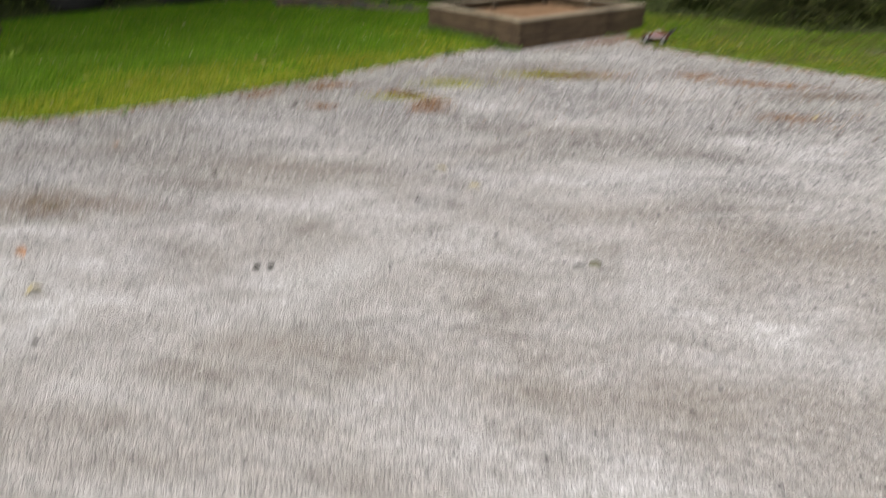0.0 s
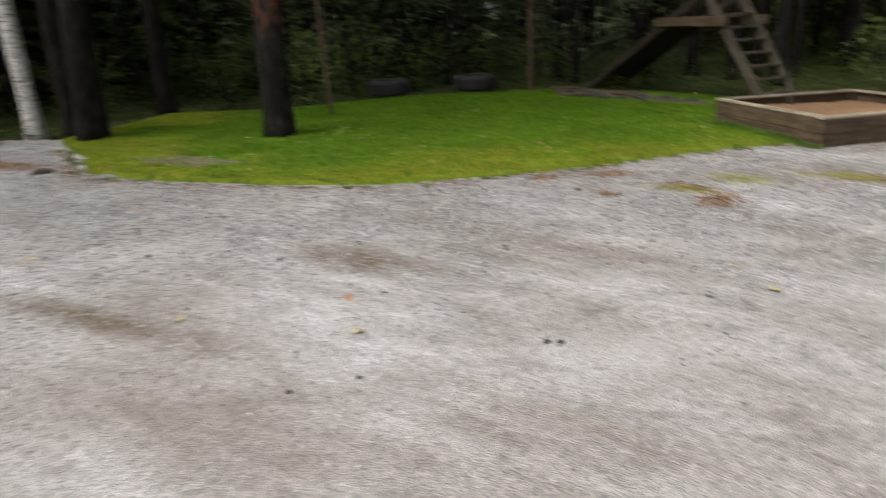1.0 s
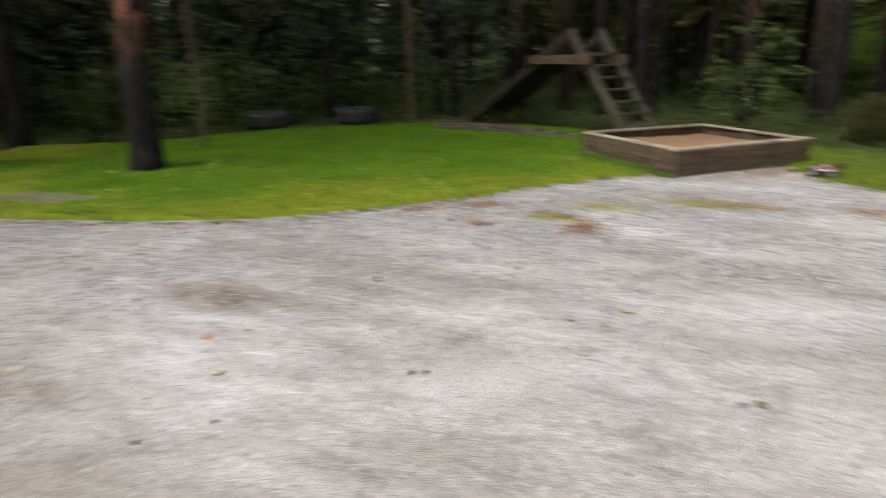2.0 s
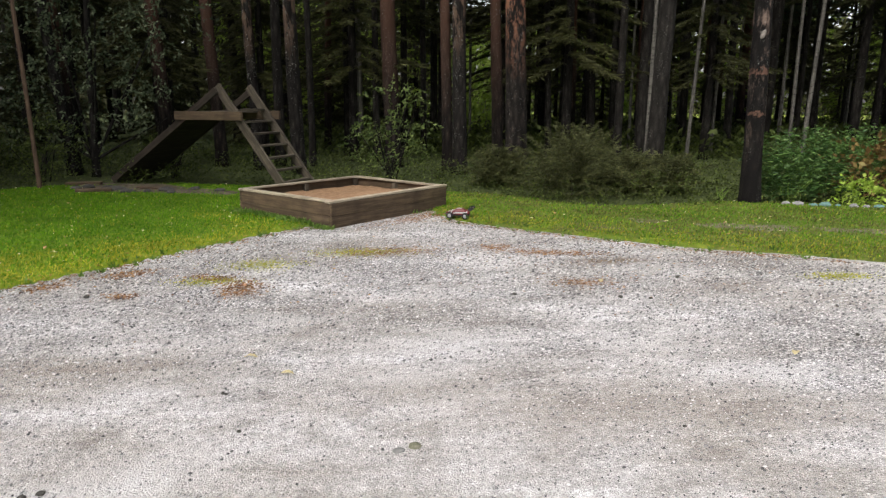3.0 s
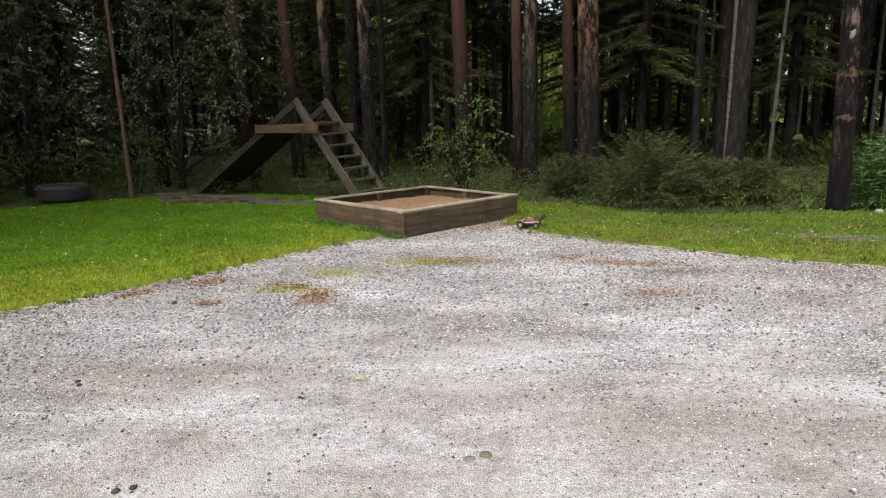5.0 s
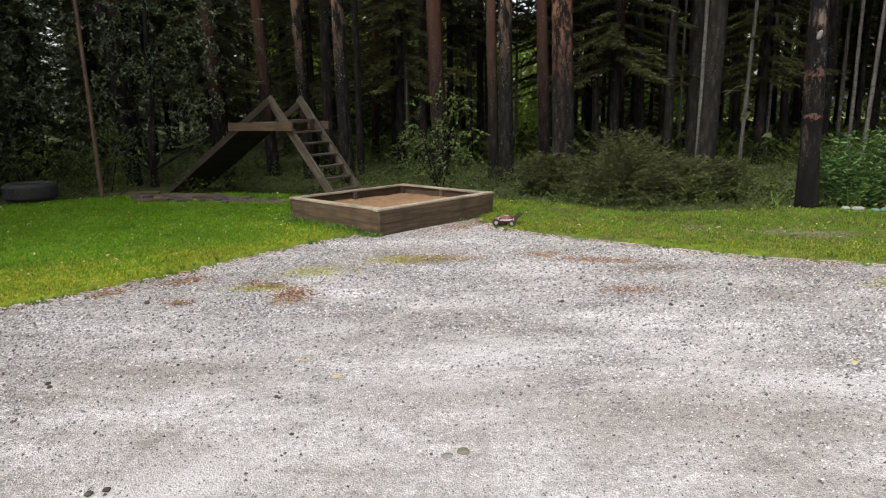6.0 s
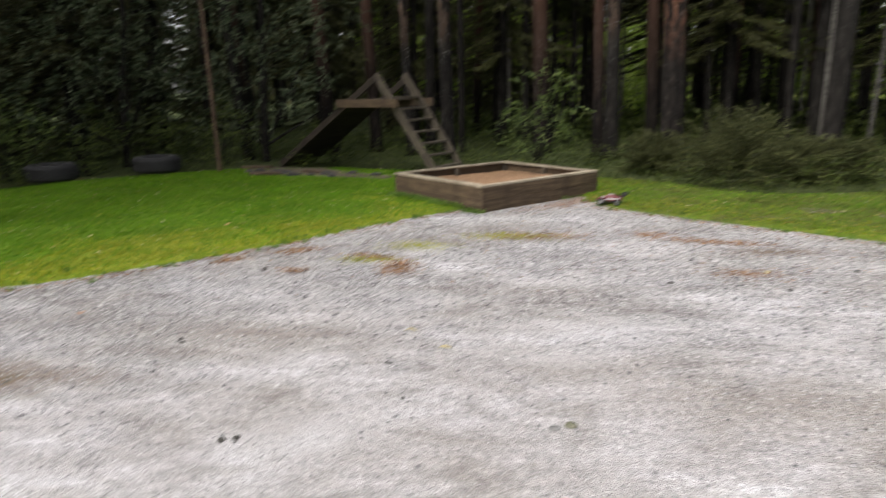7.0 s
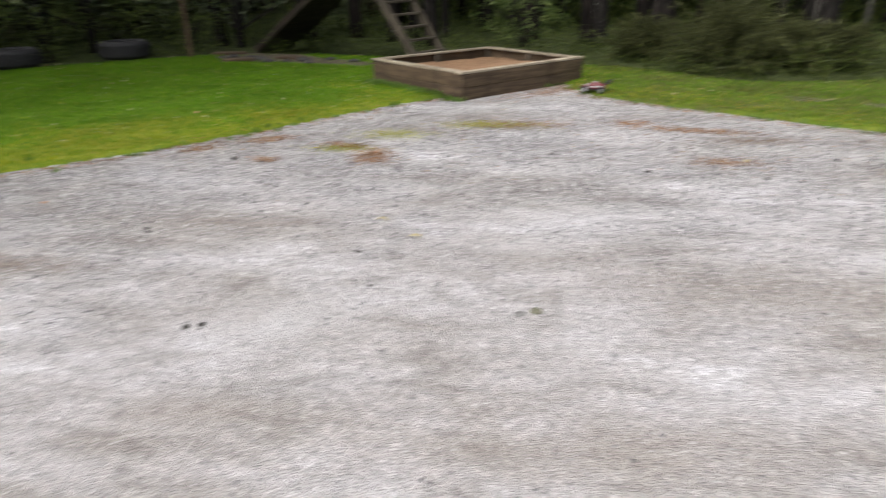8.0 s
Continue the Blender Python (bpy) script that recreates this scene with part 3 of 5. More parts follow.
def sheet(name, poly, step, height, mat, label, category, whole=False):
    """A ground sheet over a polygon, as a grid with its own relief."""
    pts = np.array(poly)
    x0, y0 = pts.min(0)
    nx, ny = (np.ceil((pts.max(0) - pts.min(0)) / step)).astype(int)
    gx, gy = np.meshgrid(x0 + step * np.arange(nx + 1), y0 + step * np.arange(ny + 1), indexing="ij")
    flat = np.stack([gx.ravel(), gy.ravel()], 1)
    ok = inside(flat, poly).reshape(nx + 1, ny + 1)
    z = height(flat).reshape(-1, 1)
    corners = ok[:-1, :-1], ok[1:, :-1], ok[:-1, 1:], ok[1:, 1:]
    cell = np.logical_or.reduce(corners) if whole else np.logical_and.reduce(corners)
    i, j = np.nonzero(cell)
    k = ny + 1
    faces = np.stack([i * k + j, (i + 1) * k + j, (i + 1) * k + j + 1, i * k + j + 1], -1)
    used, back = np.unique(faces, return_inverse=True)
    me = smooth(array_mesh(name, np.hstack([flat, z])[used], back.reshape(-1, 4)))
    return tagged(part(name, me, mat), label, category, kind="structure")


def lawn_height(p):
    d = np.clip(np.where(inside(p, LAWN), edge_distance(p, LAWN), 0) / 0.13, 0, 1)
    return -0.035 + 0.06 * d * d * (3 - 2 * d) + 0.012 * waves(p[:, 0], p[:, 1]) * d


def yard_height(p):
    return 0.007 * waves(p[:, 0] * 1.4, p[:, 1] * 1.4)


def ring_ground():
    """The forest floor, one sheet that reaches the horizon, rising and falling a little far off."""
    r = np.concatenate([[0.0], np.geomspace(3, 900, 60)])
    a = np.linspace(0, 2 * np.pi, 97)[:-1]
    rr, aa = np.meshgrid(r, a, indexing="ij")
    x, y = rr * np.cos(aa), rr * np.sin(aa)
    z = -0.05 + 0.25 * waves(x * 0.12, y * 0.12) * np.clip((rr - 18) / 30, 0, 1)
    i, j = np.meshgrid(np.arange(len(r) - 1), np.arange(96), indexing="ij")
    j2 = (j + 1) % 96
    f = np.stack([i * 96 + j, (i + 1) * 96 + j, (i + 1) * 96 + j2, i * 96 + j2], -1).reshape(-1, 4)
    return smooth(array_mesh("ground", np.stack([x, y, z], -1).reshape(-1, 3), f))


tagged(part("ground", ring_ground(), FOREST_FLOOR), "dark mossy forest floor with needles and leaf litter", "ground", kind="structure")
MEADOW_POLY = [(-8.0, 58.0), (1.0, 38.0), (7.0, 36.0), (14.0, 44.0), (30.0, 38.0), (55.0, 22.0), (75.0, 16.0), (72.0, 50.0), (22.0, 76.0), (-12.0, 76.0)]
sheet("meadow", MEADOW_POLY, 1.5, lambda p: 0.22 + 0.05 * waves(p[:, 0], p[:, 1]), MEADOW, "bright green open meadow beyond the woods", "meadow")
sheet("gravel_yard", YARD, 0.12, yard_height, GRAVEL, "grey crushed gravel yard with brown dirt stains", "gravel")
lawn = sheet("lawn", LAWN, 0.07, lawn_height, LAWN_SOIL, "short mown green lawn yellowing along the gravel", "lawn", True)


def dryness(p):
    """How yellow the grass is, 0 to 1: most along the gravel, and in patches."""
    d = edge_distance(p, LAWN_EDGE + [(20, 40), (-20, 40)])
    patchy = waves(p[:, 0] * 1.1 + 2, p[:, 1] * 1.3) + 0.6 * waves(p[:, 1] * 2.7, p[:, 0] * 2.3)
    here = 0.35 + 0.65 * np.clip((-p[:, 0] - 1.6) / 1.6, 0, 1)
    return np.clip((0.95 - d * 0.62 + 0.5 * patchy) * here, 0.04, 0.62)


spot = np.empty(len(lawn.data.vertices) * 3, np.float32)
lawn.data.vertices.foreach_get("co", spot)
lawn.data.attributes.new("dryness", "FLOAT", "POINT").data.foreach_set("value", dryness(spot.reshape(-1, 3)[:, :2].astype(float)).astype(np.float32))
SLIDE_DIRT = [(-6.3, 12.5), (-5.2, 11.35), (-3.8, 11.2), (-2.9, 10.95), (-2.5, 11.5), (-3.6, 12.1), (-4.4, 12.7), (-5.6, 13.0)]
sheet("bare_earth", SLIDE_DIRT, 0.08, lambda p: -0.01 + 0.055 * np.clip(edge_distance(p, SLIDE_DIRT) / 0.25, 0, 1) + 0.01 * waves(p[:, 0] * 3, p[:, 1] * 3), DIRT_MAT, "trodden bare brown earth under the slide", "earth")


def bare_patch(x, y, a, b, turn, seed):
    """A worn spot in the lawn with a ragged rim."""
    r = random.Random(seed)
    poly = []
    for k in range(22):
        t, w = 2 * math.pi * k / 22, r.uniform(0.7, 1.2)
        u, v = a * w * math.cos(t), b * w * math.sin(t)
        c, s = math.cos(radians(turn)), math.sin(radians(turn))
        poly.append((x + u * c - v * s, y + u * s + v * c))
    sheet("bare_earth", poly, 0.04, lambda p: lawn_height(p) - 0.006 + 0.012 * np.clip(edge_distance(p, poly) / 0.12, 0, 1), PATCH_DIRT, "worn bare patch of grey-brown earth in the lawn", "earth")


PATCH_DIRT = soil_material("worn_earth", (0.06, 0.062, 0.026), (0.12, 0.115, 0.065), (0.24, 0.225, 0.18), 16)
bare_patch(-7.1, 4.5, 1.0, 0.32, 14, 1)
bare_patch(-7.9, 4.9, 0.4, 0.12, 5, 2)
bare_patch(4.25, 8.0, 0.75, 0.32, -18, 3)
bare_patch(3.1, 8.5, 0.4, 0.22, -15, 4)
bare_patch(5.4, 7.7, 0.6, 0.25, -20, 5)
bare_patch(2.5, 7.95, 0.45, 0.12, -20, 6)


def scatter(poly, n, seed):
    r = np.random.default_rng(seed)
    pts = np.array(poly)
    p = r.uniform(pts.min(0), pts.max(0), (int(n), 2))
    return p[inside(p, poly)]


SANDBOX_TURN = radians(47.3)
SB = np.array([-0.907, 9.65])


def in_sandbox(p, grow=0.0):
    c, s = math.cos(SANDBOX_TURN), math.sin(SANDBOX_TURN)
    q = (p - SB) @ np.array([[c, -s], [s, c]])
    return (np.abs(q[:, 0]) < 1.105 + grow) & (np.abs(q[:, 1]) < 0.97 + grow)


VISIBLE_LAWN = [(-10.6, 3.2), (10.0, 3.2), (10.0, 13.0), (-11.5, 13.0)]


def grass_cover():
    p = scatter(LAWN, 640000, 3)
    p = p[inside(p, VISIBLE_LAWN) & ~in_sandbox(p)]
    d = edge_distance(p, LAWN_EDGE + [(20, 40), (-20, 40)])
    bare = 0.75 * np.exp(-(((p[:, 0] + 7.1) / 1.1) ** 2 + ((p[:, 1] - 4.5) / 0.3) ** 2)) + 0.8 * np.exp(-(((p[:, 0] - 4.2) / 0.9) ** 2 + ((p[:, 1] - 8.0) / 0.3) ** 2))
    dirt = inside(p, SLIDE_DIRT)
    r = np.random.default_rng(5)
    keep = (r.random(len(p)) > bare) & (~dirt | (r.random(len(p)) < 0.4)) & (r.random(len(p)) < np.clip(d / 0.12, 0.25, 1)) & (r.random(len(p)) < 1 - 0.3 * np.clip((p[:, 0] - 0.6) / 1.5, 0, 1) * (0.6 + 0.6 * np.clip(waves(p[:, 0] * 1.7, p[:, 1] * 2.6), -0.5, 1)))
    p, d = p[keep], d[keep]
    z = lawn_height(p)
    base = np.column_stack([p, z - 0.005])
    n = len(p)
    way = np.column_stack([r.normal(0, 0.45, n), r.normal(0, 0.45, n), np.ones(n)])
    ln = r.uniform(0.02, 0.045, n) * (1 + 0.5 * np.clip(waves(p[:, 0] * 2, p[:, 1] * 2), 0, 1))
    dry = r.random(n) < dryness(p)
    worn = ~dry & (p[:, 0] > 0.6) & (r.random(n) < 0.35 + 0.45 * np.clip(waves(p[:, 0] * 2.1, p[:, 1] * 3.0 + 1) + 0.3, 0, 1))
    for name, some, mat, label in (("worn_grass", worn, GRASS_WORN, "thin olive-brown worn grass beside the gravel"), ("grass", ~dry & ~worn, GRASS, "short fresh green grass blades of the lawn"), ("dry_grass", dry, GRASS_DRY, "yellowish dry grass blades along the lawn edge")):
        me = cards(name, leaves(base[some], way[some], ln[some], 0.009, 0.05))
        tagged(part(name, me, mat), label, "grass", kind="stuff")


grass_cover()


def gravel_stones():
    """Loose stones on the yard, dense where the camera looks."""
    r = np.random.default_rng(11)
    n = 180000
    a, d = r.uniform(radians(-38), radians(93), n), 1.4 + 9.5 * r.random(n) ** 0.75
    p = np.column_stack([-np.sin(a) * d, np.cos(a) * d])
    p = p[inside(p, YARD) & (~inside(p, LAWN)) & ~in_sandbox(p, 0.05)]
    n = len(p)
    size = np.clip(r.lognormal(-5.0, 0.35, n) * np.clip(np.hypot(p[:, 0], p[:, 1]) / 5, 0.5, 1.15), 0.003, 0.013)
    octa = np.array([(1, 0, 0), (0, 1, 0), (-1, 0, 0), (0, -1, 0), (0, 0, 0.75), (0, 0, -0.75)], float)
    faces = np.array([(0, 1, 4), (1, 2, 4), (2, 3, 4), (3, 0, 4), (1, 0, 5), (2, 1, 5), (3, 2, 5), (0, 3, 5)])
    v = octa[None] * size[:, None, None] * r.uniform(0.6, 1.35, (n, 6, 1))
    t = r.uniform(0, 2 * np.pi, n)
    c, s = np.cos(t)[:, None], np.sin(t)[:, None]
    v = np.stack([v[..., 0] * c - v[..., 1] * s + v[..., 2] * 0.3, v[..., 0] * s + v[..., 1] * c, v[..., 2] - v[..., 0] * 0.25], -1)
    v += np.column_stack([p, yard_height(p) + size * 0.25])[:, None]
    f = faces[None] + 6 * np.arange(n)[:, None, None]
    nd = Nodes("loose_stones")
    geo = nd.add("ShaderNodeNewGeometry")
    col = nd.ramp(geo.outputs["Random Per Island"], [(0.0, (0.05, 0.05, 0.053)), (0.35, (0.19, 0.19, 0.192)), (0.8, (0.4, 0.395, 0.39)), (1.0, (0.68, 0.675, 0.67))])
    mat = nd.finish(col, 0.9, spec=0.25)
    tagged(part("loose_gravel", array_mesh("loose_gravel", v.reshape(-1, 3), f.reshape(-1, 3)), mat), "loose grey and white crushed stones on the yard", "gravel", kind="stuff")


gravel_stones()


# ---- trees ----
def trunk_mesh(name, h, r0, r1, lean=(0, 0), seed=0, sides=12, rings=18, bend=0.05):
    r = np.random.default_rng(seed)
    t = np.linspace(0, 1, rings) ** 1.3
    z = -0.1 + t * (h + 0.1)
    wx, wy = r.normal(0, bend, 2)
    x = lean[0] * z + wx * np.sin(t * 4 + r.uniform(0, 6)) * t
    y = lean[1] * z + wy * np.sin(t * 4 + r.uniform(0, 6)) * t
    rad = r0 + (r1 - r0) * t + r0 * 0.28 * np.exp(-np.maximum(z, 0) / 0.15)
    return tube(name, np.column_stack([x, y, z]), rad, sides, 0.035, seed)


def pine_crown(h, spread, seed, n=1500, low=0.5):
    """Needle tufts on limbs in the upper part of a pine; also the limbs."""
    global rng
    rng = np.random.default_rng(seed)
    limbs = 16
    quads, verts = [], []
    for k in range(limbs):
        z = h * (low + (1 - low) * (k / limbs) ** 0.8)
        a = k * 2.4 + rng.uniform(-0.4, 0.4)
        ln = spread * (1.05 - 0.6 * k / limbs) * rng.uniform(0.7, 1.1)
        tip = np.array([math.cos(a) * ln, math.sin(a) * ln, z + ln * rng.uniform(0.05, 0.35)])
        root = np.array([0, 0, z])
        m = n // limbs
        t = rng.uniform(0.25, 1.05, m)[:, None]
        at = root + (tip - root) * t + rng.normal(0, 0.22 * spread * 0.4, (m, 3))
        quads.append(leaves(at, ball(m) + (0, 0, 0.4), rng.uniform(0.25, 0.5, m), rng.uniform(0.1, 0.2, m), 0.1))
        verts.append((root, tip))
    return cards("crown", np.concatenate(quads)), verts


def limb_mesh(pairs, r0=0.05):
    """The limbs of one tree, joined: they part from the trunk and thin out."""
    bm = bmesh.new()
    for a, b in pairs:
        a, b = Vector(a), Vector(b)
        q = (b - a).to_track_quat("Z", "Y").to_matrix().to_4x4()
        m = Matrix.Translation((a + b) / 2) @ q
        bmesh.ops.create_cone(bm, cap_ends=False, segments=5, radius1=r0, radius2=r0 * 0.25, depth=(b - a).length, matrix=m)
    me = bpy.data.meshes.new("limbs")
    bm.to_mesh(me)
    bm.free()
    return smooth(me)


def spruce_crown(h, low, spread, seed, per=130):
    """Drooping whorled branches covered with needle sprays."""
    global rng
    rng = np.random.default_rng(seed)
    quads = []
    z = low
    while z < h - 0.3:
        ln0 = spread * (h - z) / (h - low) * rng.uniform(0.85, 1.1) + 0.15
        for b in range(6):
            a = rng.uniform(0, 2 * np.pi)
            ln = ln0 * rng.uniform(0.7, 1.1)
            t = np.linspace(0.12, 1.0, per) + rng.uniform(-0.04, 0.04, per)
            out = np.array([math.cos(a), math.sin(a), 0.0])
            side = np.array([-out[1], out[0], 0.0])
            at = out * (t * ln)[:, None] + np.array([0, 0, z]) + np.array([0, 0, 1.0]) * (-0.38 * ln * t ** 1.6 + 0.12 * ln * t ** 4)[:, None]
            sgn = np.where(np.arange(per) % 2, 1, -1)[:, None]
            way = out * 0.8 + side * sgn * rng.uniform(0.3, 1.0, (per, 1)) + np.array([0, 0, -0.35]) + rng.normal(0, 0.15, (per, 3))
            quads.append(leaves(at + rng.normal(0, 0.025, (per, 3)), way, ln * rng.uniform(0.06, 0.13, per) + 0.06, ln * 0.008 + 0.014, 0.03))
        z += rng.uniform(0.22, 0.34)
    return cards("crown", np.concatenate(quads))


def leafy(blobs, n, size, seed, droop=0.0, twig=9):
    """Leaves along short twigs that fill uneven clumps: blobs of (x, y, z, radius)."""
    global rng
    rng = np.random.default_rng(seed)
    b = np.array(blobs, float)
    w = b[:, 3] ** 2
    m = max(1, n // twig)
    k = rng.choice(len(b), m, p=w / w.sum())
    d = ball(m)
    root = b[k, :3] + d * (b[k, 3] * rng.uniform(0.15, 1.0, m) ** 0.6)[:, None] * np.array([1, 1, 0.85])
    run = unit(d * 0.8 + ball(m) * 0.6 + np.array([0, 0, 0.15 - droop])) * (size * rng.uniform(2.2, 5.0, m))[:, None]
    t = np.tile(np.linspace(0.05, 1.0, twig), m)
    at = np.repeat(root, twig, 0) + np.repeat(run, twig, 0) * t[:, None]
    at[:, 2] -= size * 0.9 * t ** 2
    c = m * twig
    way = unit(np.repeat(run, twig, 0)) * 0.6 + ball(c) * 0.75 + np.array([0, 0, -droop])
    return leaves(at, way, rng.uniform(0.7, 1.3, c) * size, rng.uniform(0.45, 0.7, c) * size, 0.12)


def pine_tree(x, y, r0, h, mat, label, lean=(0, 0), seed=0, spread=2.4, group="", low=0.5):
    tree = empty("pine_tree", pose(x, y, 0), label, "tree", group)
    part("trunk", trunk_mesh("trunk", h, r0, r0 * 0.35, lean, seed, 16 if r0 > 0.15 else 10, 26), mat, tree)
    crown, pairs = pine_crown(h, spread, seed, low=low)
    shift = pose(lean[0] * h * 0.75, lean[1] * h * 0.75, 0)
    part("crown", crown, PINE, tree, at=shift)
    tagged(part("limbs", limb_mesh(pairs), mat, tree, at=shift), kind="stuff")
    return tree


# trees that stand at the edge of the woods
scarred = pine_tree(5.3, 10.1, 0.15, 15, BARK_SCAR, "pine with scarred dark bark beside the flower bed", (-0.03, 0), 1)
part("branch_scar", stone_mesh("branch_scar", (0.034, 0.02, 0.07), 4, 1.0), plain("bare_wood", (0.15, 0.135, 0.12), 0.85, 0, 30, 0.3), scarred, "pale oval scar of a lost branch", at=pose(-0.115, -0.125, 2.5, 0, 18, -24))
pine_tree(-7.37, 6.22, 0.2, 15, BARK_CHARRED, "pine with a blackened base and orange bark above", (0.01, 0.012), 2)
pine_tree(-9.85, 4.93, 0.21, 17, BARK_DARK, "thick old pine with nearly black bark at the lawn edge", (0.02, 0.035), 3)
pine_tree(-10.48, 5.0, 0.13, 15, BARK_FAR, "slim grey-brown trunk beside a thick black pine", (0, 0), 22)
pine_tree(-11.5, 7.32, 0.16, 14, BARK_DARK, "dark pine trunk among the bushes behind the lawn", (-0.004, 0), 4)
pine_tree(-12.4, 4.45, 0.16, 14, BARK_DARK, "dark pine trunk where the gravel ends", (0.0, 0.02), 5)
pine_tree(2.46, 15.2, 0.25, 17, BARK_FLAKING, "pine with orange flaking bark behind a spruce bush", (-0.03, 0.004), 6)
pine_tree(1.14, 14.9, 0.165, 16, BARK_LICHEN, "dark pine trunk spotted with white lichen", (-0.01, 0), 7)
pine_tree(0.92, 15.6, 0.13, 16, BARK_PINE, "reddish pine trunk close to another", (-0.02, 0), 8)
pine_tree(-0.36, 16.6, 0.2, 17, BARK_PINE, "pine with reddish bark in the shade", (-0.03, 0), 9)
# spreads of 3.2 and 3.8: crowns widened above the view to shade the slide
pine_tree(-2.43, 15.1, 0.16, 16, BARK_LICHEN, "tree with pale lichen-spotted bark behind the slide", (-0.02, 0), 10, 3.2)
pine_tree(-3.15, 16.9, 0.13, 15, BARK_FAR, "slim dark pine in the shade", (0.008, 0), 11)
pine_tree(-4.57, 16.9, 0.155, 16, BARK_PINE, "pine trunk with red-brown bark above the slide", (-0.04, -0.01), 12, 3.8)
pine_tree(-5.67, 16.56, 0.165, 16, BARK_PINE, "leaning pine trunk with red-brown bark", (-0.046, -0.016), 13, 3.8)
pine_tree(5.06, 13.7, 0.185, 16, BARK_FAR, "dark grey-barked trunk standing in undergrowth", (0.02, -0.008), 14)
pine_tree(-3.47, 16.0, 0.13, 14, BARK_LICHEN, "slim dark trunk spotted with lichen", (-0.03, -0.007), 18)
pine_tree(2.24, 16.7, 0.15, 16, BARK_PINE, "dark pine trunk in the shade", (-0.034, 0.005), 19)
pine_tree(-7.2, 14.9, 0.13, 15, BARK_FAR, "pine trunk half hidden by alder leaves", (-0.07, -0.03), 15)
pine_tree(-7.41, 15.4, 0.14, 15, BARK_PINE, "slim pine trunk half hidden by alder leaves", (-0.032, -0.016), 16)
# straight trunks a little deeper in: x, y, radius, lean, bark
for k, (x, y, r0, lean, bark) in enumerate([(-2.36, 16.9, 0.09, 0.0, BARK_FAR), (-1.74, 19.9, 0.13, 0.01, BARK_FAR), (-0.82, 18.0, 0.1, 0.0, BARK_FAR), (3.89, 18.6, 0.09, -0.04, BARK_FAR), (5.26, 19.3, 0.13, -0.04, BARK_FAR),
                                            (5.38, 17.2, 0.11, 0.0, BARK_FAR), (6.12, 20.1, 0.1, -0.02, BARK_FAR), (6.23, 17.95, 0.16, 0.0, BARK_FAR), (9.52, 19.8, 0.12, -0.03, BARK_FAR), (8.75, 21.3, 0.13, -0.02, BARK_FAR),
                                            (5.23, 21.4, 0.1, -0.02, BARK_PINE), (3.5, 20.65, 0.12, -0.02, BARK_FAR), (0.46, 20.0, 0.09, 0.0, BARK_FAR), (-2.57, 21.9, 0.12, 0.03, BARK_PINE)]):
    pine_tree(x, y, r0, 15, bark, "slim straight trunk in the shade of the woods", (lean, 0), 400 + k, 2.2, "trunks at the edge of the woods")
birch = empty("birch_tree", pose(-11.1, 4.76, 0), "slender white-barked birch with black marks at the yard", "tree")
part("trunk", trunk_mesh("trunk", 12, 0.13, 0.05, (-0.025, -0.01), 17, 12, 26), BIRCH, birch)
part("crown", cards("crown", leafy([(-1.0, -0.3, 9, 1.4), (-0.8, 0.2, 11, 1.3), (-0.3, -0.8, 7.5, 1.0)], 1600, 0.16, 18, 0.3)), ALDER, birch)

for bx, by, lx in ((8.97, 15.0, 0.035), (5.72, 16.0, 0.005), (6.9, 20.9, -0.007), (7.35, 17.5, 0.037), (8.72, 19.1, 0.006), (10.0, 17.3, -0.006), (2.05, 22.5, 0.0)):
    slim = empty("birch_tree", pose(bx, by, 0), "slim pale birch at the edge of the woods", "tree", "slim birches")
    part("trunk", trunk_mesh("trunk", 12, 0.05, 0.025, (lx, 0), int(bx * 10), 10, 20), BIRCH_SHADED, slim)
    part("crown", cards("crown", leafy([(lx * 9, 0, 9, 1.4), (lx * 9 + 0.4, 0.2, 11, 1.2)], 1200, 0.16, int(by * 10), 0.3)), ALDER, slim)

